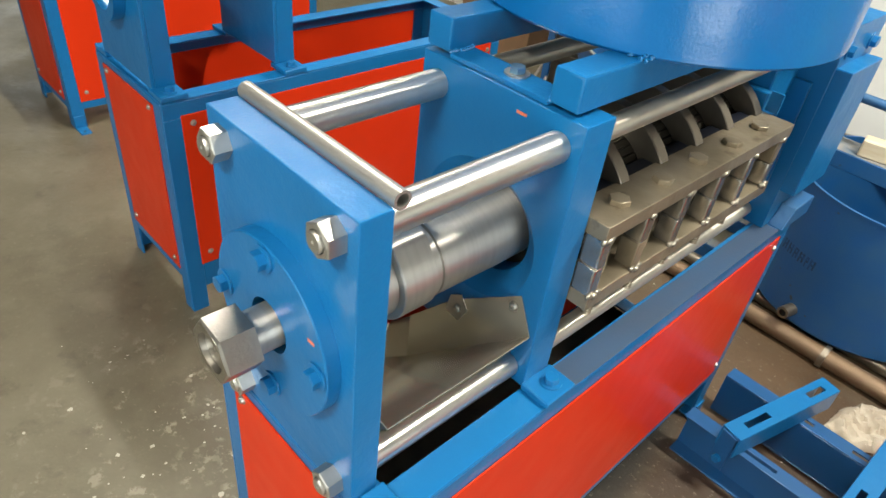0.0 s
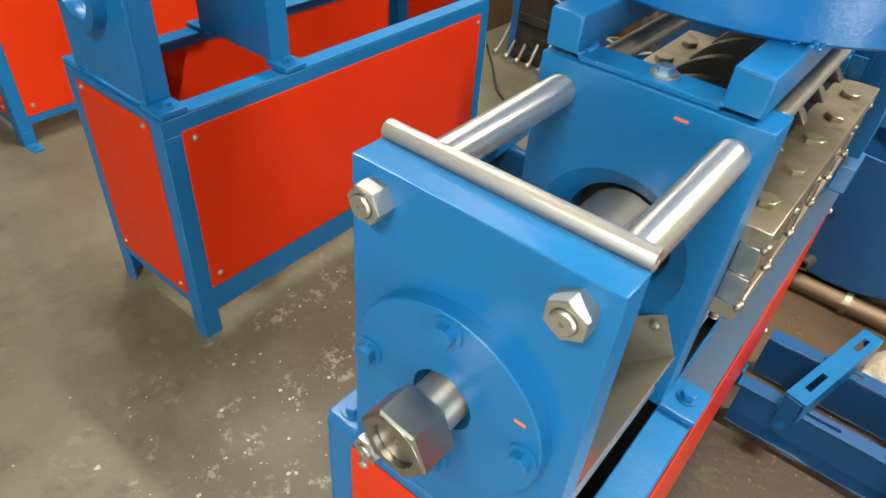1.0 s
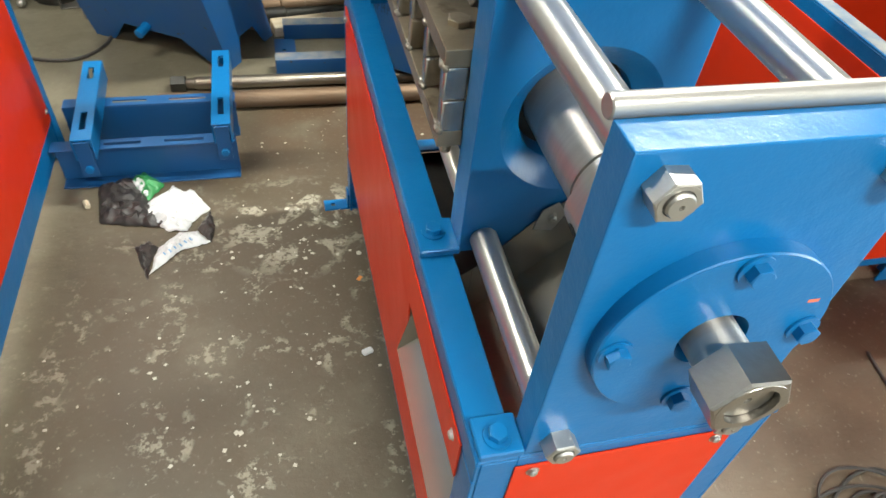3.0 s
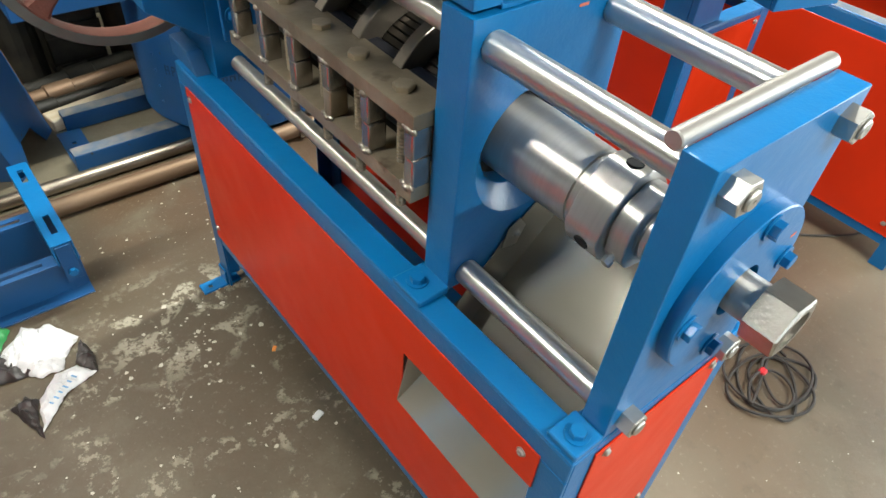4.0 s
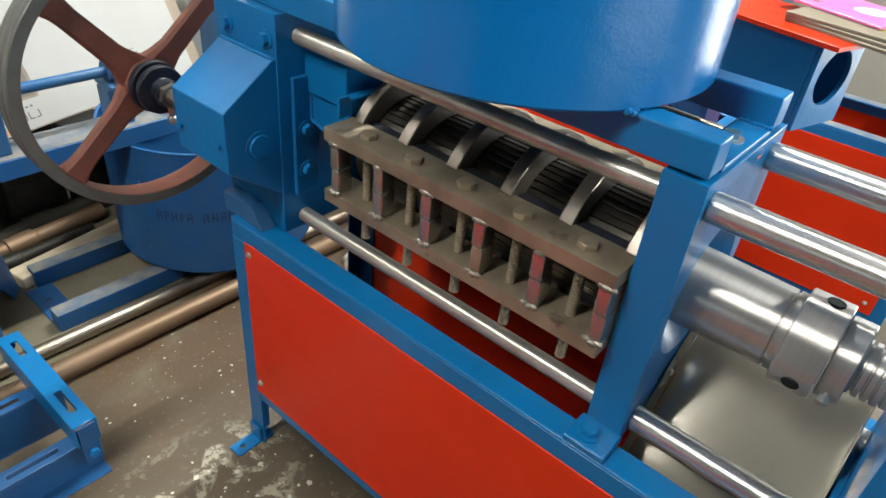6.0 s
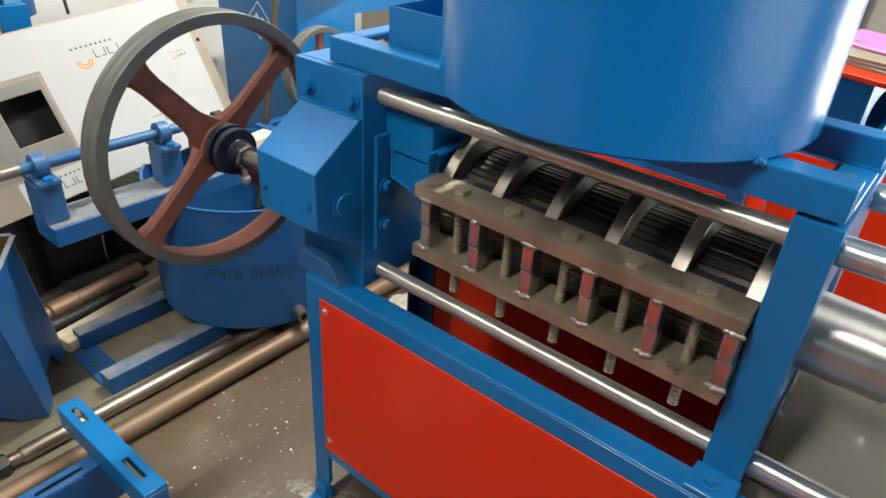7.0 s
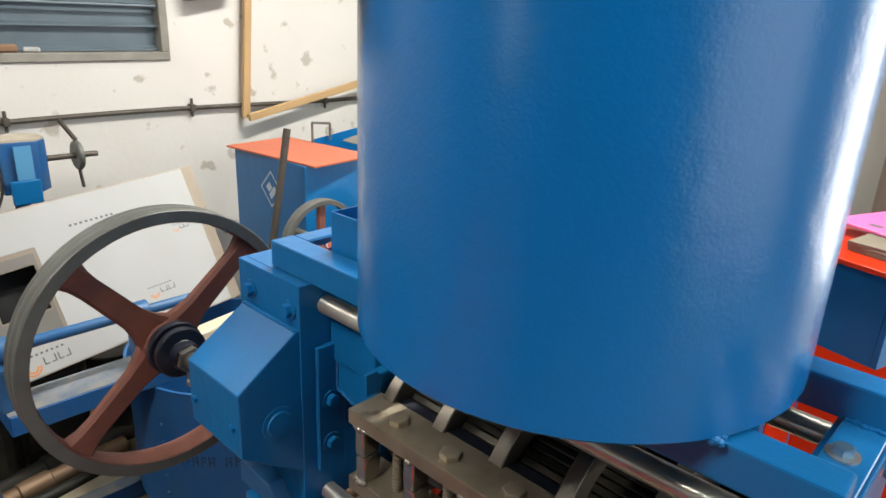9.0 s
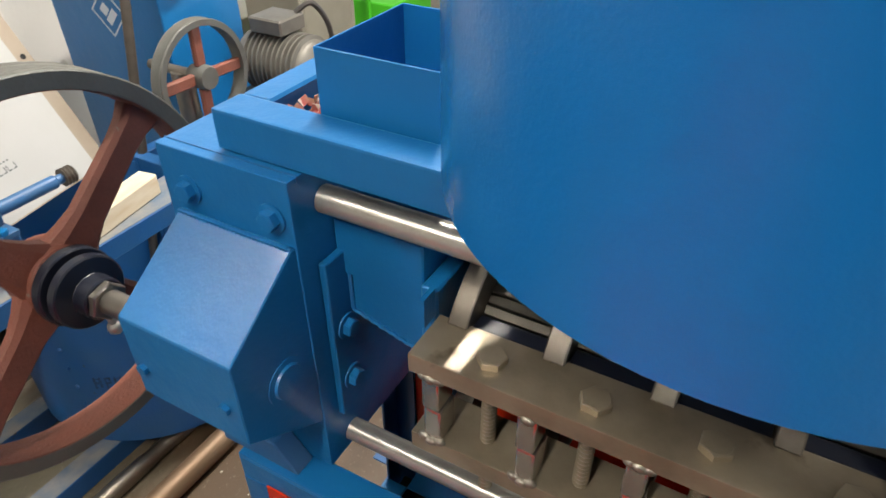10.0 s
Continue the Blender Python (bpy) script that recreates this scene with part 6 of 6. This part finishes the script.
turn(bm, [(0.136, -0.02), (0.152, -0.02), (0.154, -0.016), (0.149, 0.0), (0.154, 0.016), (0.152, 0.02), (0.136, 0.02)], (-0.29, -0.10, 0.768), "y", 56, closed=True)
p2 = part("small_pulley", bm, RIM, drv)
bm = bmesh.new()
turn(bm, [(0, -0.03), (0.030, -0.03), (0.034, -0.02), (0.034, 0.02), (0.030, 0.03), (0, 0.03)], (-0.29, -0.10, 0.768), "y", 28)
part("hub", bm, RIM, p2)
sp2 = shape(lambda b: box(b, -0.016, 0.016, -0.009, 0.009, 0.03, 0.138), CAST, 0.004)
for a in (2, 92, 182, 272):
    put_at("spoke", sp2, p2, Matrix.Translation((-0.29, -0.10, 0.768)) @ pose(0, 0, 0, 0, a, 0))
bm = bmesh.new()
rod(bm, (-0.29, -0.115, 0.768), (-0.29, 0.10, 0.768), 0.014, 14)
rod(bm, (-0.29, -0.02, 0.53), (-0.29, -0.02, 0.768), 0.03, 14)
part("pulley_bearing", bm, DULL, drv)
bm = bmesh.new()
turn(bm, [(0, -0.16), (0.05, -0.16), (0.085, -0.14), (0.09, -0.13)] + [(r, -0.12 + 0.02 * k + d) for k in range(11) for r, d in ((0.092, 0), (0.104, 0.003), (0.104, 0.009), (0.092, 0.012))] +
     [(0.09, 0.12), (0.06, 0.13), (0, 0.13)], (0.12, -0.02, 0.66), "y", 32)
mo = part("motor_body", bm, ALU, drv, "grey finned electric motor body")
bm = bmesh.new()
box(bm, 0.06, 0.18, -0.08, 0.05, 0.765, 0.815)
part("terminal_box", bm, ALU, mo, bevel=0.005)
bm = bmesh.new()
box(bm, 0.04, 0.20, -0.13, 0.10, 0.5305, 0.575)
part("motor_foot", bm, ALU, mo, bevel=0.004)
bm = bmesh.new()
tube(bm, [(0.16, -0.06, 0.815), (0.20, -0.10, 0.84), (0.25, -0.12, 0.75), (0.27, -0.10, 0.60), (0.25, -0.05, 0.535)], 0.009, 8)
part("motor_cable", bm, CABLE, mo)

# planter with leafy plant and green hopper
pl = thing("planter", "square concrete planter with a small leafy green plant", "planter", at=(1.92, 2.86, 0))
bm = bmesh.new()
for x0, x1, y0, y1 in ((-0.20, -0.17, -0.16, 0.16), (0.17, 0.20, -0.16, 0.16), (-0.17, 0.17, -0.16, -0.13), (-0.17, 0.17, 0.13, 0.16)):
    box(bm, x0, x1, y0, y1, 0.0, 0.76)
box(bm, -0.17, 0.17, -0.13, 0.13, 0.0, 0.70)
part("planter_box", bm, CONCRETE, pl, bevel=0.004)
bm = bmesh.new()
rnd = random.Random(5)
for k in range(90):
    m = Matrix.Translation((rnd.gauss(0, 0.09), rnd.gauss(0, 0.07), 0.72 + abs(rnd.gauss(0.09, 0.06)))) @ pose(0, 0, 0, rnd.uniform(-60, 60), rnd.uniform(-60, 60), rnd.uniform(0, 360))
    pts = [m @ Vector(p) for p in ((0, -0.035, 0), (0.013, -0.01, 0.004), (0.011, 0.015, 0.004), (0, 0.038, 0), (-0.011, 0.015, 0.004), (-0.013, -0.01, 0.004))]
    bm.faces.new([bm.verts.new(p) for p in pts])
part("leaves", bm, LEAF, pl)
gr = thing("green_hopper", "bright green sheet-steel hopper with a low drive box", "hopper", at=(2.17, 2.93, 0))
bm = bmesh.new()
box(bm, 0.26, 0.66, -0.25, 0.05, 0, 0.42)
part("drive_box", bm, GREEN, gr, bevel=0.006)
bm = bmesh.new()
for x0, x1, y0, y1 in ((-0.25, -0.246, -0.15, 0.15), (0.246, 0.25, -0.15, 0.15), (-0.246, 0.246, -0.15, -0.146), (-0.246, 0.246, 0.146, 0.15)):
    box(bm, x0, x1, y0, y1, 0.87, 1.00)
box(bm, -0.246, 0.246, -0.146, 0.146, 0.87, 0.874)
part("hopper_tray", bm, GREEN, gr, bevel=0.001)
for x in (-0.23, 0.21):
    for y in (-0.13, 0.11):
        bm = bmesh.new()
        box(bm, x, x + 0.02, y, y + 0.02, 0, 0.8695)
        part("hopper_leg", bm, GREEN, gr)

# far corner by the neighbouring stand: leaning rods, steel channels, cardboard
for k in range(5):
    bm = bmesh.new()
    rod(bm, (-1.65 + 0.075 * k, 2.56 - 0.01 * k, 0.0), (-1.47 + 0.05 * k, 3.10, 1.05 + 0.03 * k), 0.009, 12)
    bmesh.ops.create_icosphere(bm, subdivisions=2, radius=0.017, matrix=Matrix.Translation((-1.65 + 0.075 * k, 2.56 - 0.01 * k, 0.017)))
    tagged(part("steel_rod", bm, ZINC, label="bright steel rod leaning against the wall"), category="rod", group="leaning rods")
for k, (x, y, yaw) in enumerate(((-1.06, 2.42, 18), (-1.16, 2.50, 12), (-1.30, 2.62, 40))):
    bm = bmesh.new()
    prism(bm, [(-0.045, 0), (0.045, 0), (0.045, 0.05), (0.040, 0.05), (0.040, 0.005), (-0.040, 0.005), (-0.040, 0.05), (-0.045, 0.05)], "y", 0, 0.62)
    c = tagged(part("steel_channel", bm, (CONCRETE, ALU, ZINC)[k], label="short grey steel channel lying on the floor", bevel=0.001), category="channel", group="steel channels")
    c.matrix_basis = pose(x, y, 0.001 + 0.0 * k, 0, 0, yaw)
bm = bmesh.new()
box(bm, -0.28, 0.28, -0.18, 0.18, 0, 0.34)
c = tagged(part("cardboard_box", bm, BROWN, label="plain brown cardboard box on the floor", bevel=0.004), category="box")
c.location = (-2.15, 2.95, 0)
bm = bmesh.new()
box(bm, -0.20, 0.20, -0.006, 0.006, 0, 0.50)
c = tagged(part("sheet_offcut", bm, ZINC, label="bright galvanised sheet offcut leaning on the wall"), category="sheet")
c.matrix_basis = pose(-1.28, 2.86, 0.01, -28, 0, -20)

# cables on the floor
bm = bmesh.new()
rnd = random.Random(9)
pts = []
for j in range(58):
    a = j * 0.60
    lx, ly = 0.035 * math.sin(j * 0.21) + 0.02 * math.sin(j * 0.57), 0.030 * math.cos(j * 0.27)
    pts.append((0.81 + lx + (0.115 + 0.03 * math.sin(j * 0.33)) * math.cos(a), 0.03 + ly + (0.085 + 0.025 * math.cos(j * 0.41)) * math.sin(a), 0.005 + 0.0028 * (j // 10)))
pts += [(0.95, 0.12, 0.006), (1.05, 0.20, 0.006), (1.10, 0.45, 0.006)]
tube(bm, pts, 0.0042, 6)
c = part("cable_coil", bm, CABLE, label="loosely coiled black cable on the floor")
tagged(c, category="cable")
bm = bmesh.new()
box(bm, 0.80, 0.825, 0.03, 0.05, 0.012, 0.024, pose(0, 0, 0, 0, 0, 2))
part("red_tape", bm, RED_TIE, c, bevel=0.004)
bm = bmesh.new()
tube(bm, [(-1.75, 2.62, 0.006), (-1.55, 2.40, 0.006), (-1.38, 2.20, 0.006), (-1.20, 2.10, 0.006), (-1.06, 2.12, 0.006), (-0.99, 2.28, 0.006), (-1.06, 2.55, 0.03),
          (-1.15, 2.85, 0.006)], 0.0065, 8)
tagged(part("floor_cable", bm, CABLE, label="single black cable looped over the floor"), category="cable")

# crumpled packets


def crumpled(outline, fat, seed, base=0.002, rough=1.0):
    """A sheet of film over an outline on the floor, creased and raised towards its middle."""
    bm = bmesh.new()
    bm.faces.new([bm.verts.new((x, y, 0)) for x, y in outline])
    bmesh.ops.triangulate(bm, faces=bm.faces)
    for k in range(4):
        bmesh.ops.subdivide_edges(bm, edges=bm.edges, cuts=1, use_grid_fill=True)
        bmesh.ops.triangulate(bm, faces=bm.faces)
    pts = [Vector((*p, 0)) for p in outline]
    for v in bm.verts:
        gap = 1.0
        for p, q in zip(pts, pts[1:] + pts[:1]):
            f = max(0.0, min(1.0, (v.co - p).dot(q - p) / (q - p).length_squared))
            gap = min(gap, (v.co - (p + (q - p) * f)).length)
        c = v.co * 34 + Vector((seed * 3.1, 0, seed))
        ridge = 1 - abs(noise.noise(c)) * 1.8 + 0.6 * (1 - abs(noise.noise(c * 2.3)) * 2)
        rise = min(1.0, gap / 0.028) ** 0.6
        v.co.x += 0.004 * noise.noise(c * 1.7)
        v.co.y += 0.004 * noise.noise(c * 1.7 + Vector((9, 9, 9)))
        v.co.z = base + fat * rise * (0.45 + 0.55 * rough * ridge) + 0.004 * max(0.0, ridge - 0.6)
    thick = bmesh.ops.extrude_face_region(bm, geom=bm.faces[:])
    for v in thick["geom"]:
        if isinstance(v, bmesh.types.BMVert):
            v.co.z = max(v.co.z, 0.0025) + 0.0008
    bmesh.ops.recalc_face_normals(bm, faces=bm.faces)
    return bm


def packet(label, outline, material, fat, seed):
    ob = part("packet", crumpled(outline, fat, seed), material, label=label, sharp=50)
    return tagged(ob, category="packet", group="empty packets")


packet("crumpled dark plastic packet lying on the floor", ((-0.907, 1.207), (-0.929, 1.365), (-0.836, 1.400), (-0.790, 1.300), (-0.753, 1.206), (-0.700, 1.167), (-0.777, 1.178)),
       PACKET_BLACK, 0.022, 1)
gp = packet("small green and white packet lying on the floor", ((-0.846, 1.374), (-0.809, 1.425), (-0.742, 1.351), (-0.785, 1.290)), PACKET_GREEN, 0.020, 2)
part("white_label", crumpled(((-0.842, 1.368), (-0.818, 1.395), (-0.765, 1.345), (-0.788, 1.300)), 0.020, 2.4, 0.008), PACKET_WHITE, gp)
packet("torn white plastic packet lying on the floor", ((-0.793, 1.241), (-0.778, 1.290), (-0.755, 1.300), (-0.718, 1.344), (-0.690, 1.318), (-0.657, 1.317), (-0.609, 1.232), (-0.656, 1.184),
                                                      (-0.668, 1.145), (-0.728, 1.155), (-0.765, 1.198)), PACKET_WHITE, 0.020, 3)
lw = packet("torn white packet with pale blue print and dark lining", ((-0.762, 0.990), (-0.742, 1.088), (-0.692, 1.143), (-0.640, 1.140), (-0.606, 1.093), (-0.683, 1.072)), PACKET_WHITE, 0.014, 4)
part("dark_corner", crumpled(((-0.804, 1.095), (-0.765, 1.114), (-0.745, 1.090), (-0.757, 1.039), (-0.763, 0.972)), 0.022, 5), PACKET_BLACK, lw, sharp=50)
part("dark_corner", crumpled(((-0.640, 1.150), (-0.609, 1.222), (-0.594, 1.160), (-0.603, 1.093)), 0.020, 6), PACKET_BLACK, lw, sharp=50)
for k in range(6):
    bm = bmesh.new()
    f = k / 6
    x, y = -0.722 + 0.078 * f, 1.050 + 0.058 * f
    box(bm, -0.0022, 0.0022, -0.006 - 0.003 * (k % 2), 0.006, 0.0195, 0.0200, pose(x, y, 0, 0, 0, 35))
    part("printed_bar", bm, PRINT_BLUE, lw)
crumple = part("paper_sheet", crumpled(((0.449, 1.489), (0.460, 1.590), (0.490, 1.660), (0.565, 1.690), (0.610, 1.670), (0.640, 1.610), (0.615, 1.530), (0.554, 1.470)), 0.030, 7.5),
               DUSTY_PAPER, label="crumpled dusty pale paper sheet on the floor", sharp=50)
tagged(crumple, category="paper")
bm = bmesh.new()
turn(bm, [(0.020, -0.045), (0.030, -0.045), (0.030, 0.045), (0.020, 0.045)], n=24, axis="y", closed=True)
c = tagged(part("pipe_offcut", bm, RUST_PIPE, label="short brown steel pipe offcut lying on the floor"), category="pipe")
c.matrix_basis = pose(0.685, 1.545, 0.030, 0, 0, -30)
bm = bmesh.new()
turn(bm, [(0, 0), (0.008, 0), (0.008, 0.025), (0, 0.025)], n=10)
c = tagged(part("bottle_cap", bm, PLASTIC_WHITE, label="small pale plastic cap lying on the floor"), category="cap")
c.matrix_basis = pose(-0.955, 1.30, 0.008, 90, 0, 20)
bm = bmesh.new()
box(bm, -0.014, 0.014, -0.009, 0.009, 0, 0.008)
c = tagged(part("foil_scrap", bm, PACKET_WHITE, label="small white foil scrap lying on the floor", bevel=0.003), category="scrap")
c.matrix_basis = pose(-0.224, 0.660, 0, 0, 0, 20)
bm = bmesh.new()
box(bm, -0.009, 0.009, -0.005, 0.005, 0, 0.003)
c = tagged(part("paint_chip", bm, ORANGE, label="small orange paint chip on the floor", bevel=0.001), category="scrap")
c.matrix_basis = pose(-0.212, 0.905, 0, 0, 0, 50)

# paint flakes and grit on the floor
rnd = random.Random(21)
bm = bmesh.new()


def flakes(count, cx, cy, sx, sy, big):
    for k in range(count):
        x, y = rnd.gauss(cx, sx), rnd.gauss(cy, sy)
        s = rnd.uniform(0.0015, big) * (0.6 if rnd.random() < 0.6 else 1.0)
        a0, k_ = rnd.uniform(0, 6.3), rnd.randint(4, 6)
        z = 0.0012 + rnd.uniform(0, 0.002)
        bm.faces.new([bm.verts.new((x + s * rnd.uniform(0.5, 1.2) * math.cos(a0 + i * math.tau / k_), y + s * rnd.uniform(0.5, 1.2) * math.sin(a0 + i * math.tau / k_),
                                    z + rnd.uniform(0, 0.0012))) for i in range(k_)])


flakes(110, -0.62, 0.50, 0.19, 0.30, 0.0085)
flakes(80, -0.36, 1.10, 0.09, 0.08, 0.010)
flakes(25, -0.42, 0.68, 0.10, 0.16, 0.009)
flakes(45, -0.74, 0.05, 0.20, 0.16, 0.006)
flakes(30, 0.75, 0.0, 0.45, 0.40, 0.004)
flakes(60, -0.18, 1.55, 0.16, 0.10, 0.006)
flakes(40, 0.55, 1.35, 0.20, 0.15, 0.005)
tagged(part("floor_flakes", bm, FLAKE, label="scattered pale paint flakes and grit on the floor"), category="flakes", kind="stuff")

# white plug on the floor behind the press, with its cord
plug_top = thing("power_plug", "small white plastic plug with a black cord on the floor", "plug", "", (1.335, 0.345, 0), 62)
bm = bmesh.new()
prism(bm, [(-0.030, -0.017), (0.012, -0.021), (0.024, -0.010), (0.024, 0.010), (0.012, 0.021), (-0.030, 0.017)], "z", 0.0018, 0.031)
part("plug_body", bm, PACKET_WHITE, plug_top, bevel=0.004, seg=2)
for sy in (-0.010, 0.010):
    bm = bmesh.new()
    rod(bm, (-0.028, sy, 0.017), (-0.050, sy * 1.1, 0.019), 0.0028, 10)
    part("pin", bm, ZINC, plug_top)
bm = bmesh.new()
tube(bm, [(0.020, 0, 0.016), (0.040, -0.004, 0.008), (0.060, -0.045, 0.0045), (0.03, -0.110, 0.0042), (0.010, -0.30, 0.0042), (0.05, -0.50, 0.0042)], 0.004, 8)
part("cord", bm, CABLE, plug_top, "thin black cord")
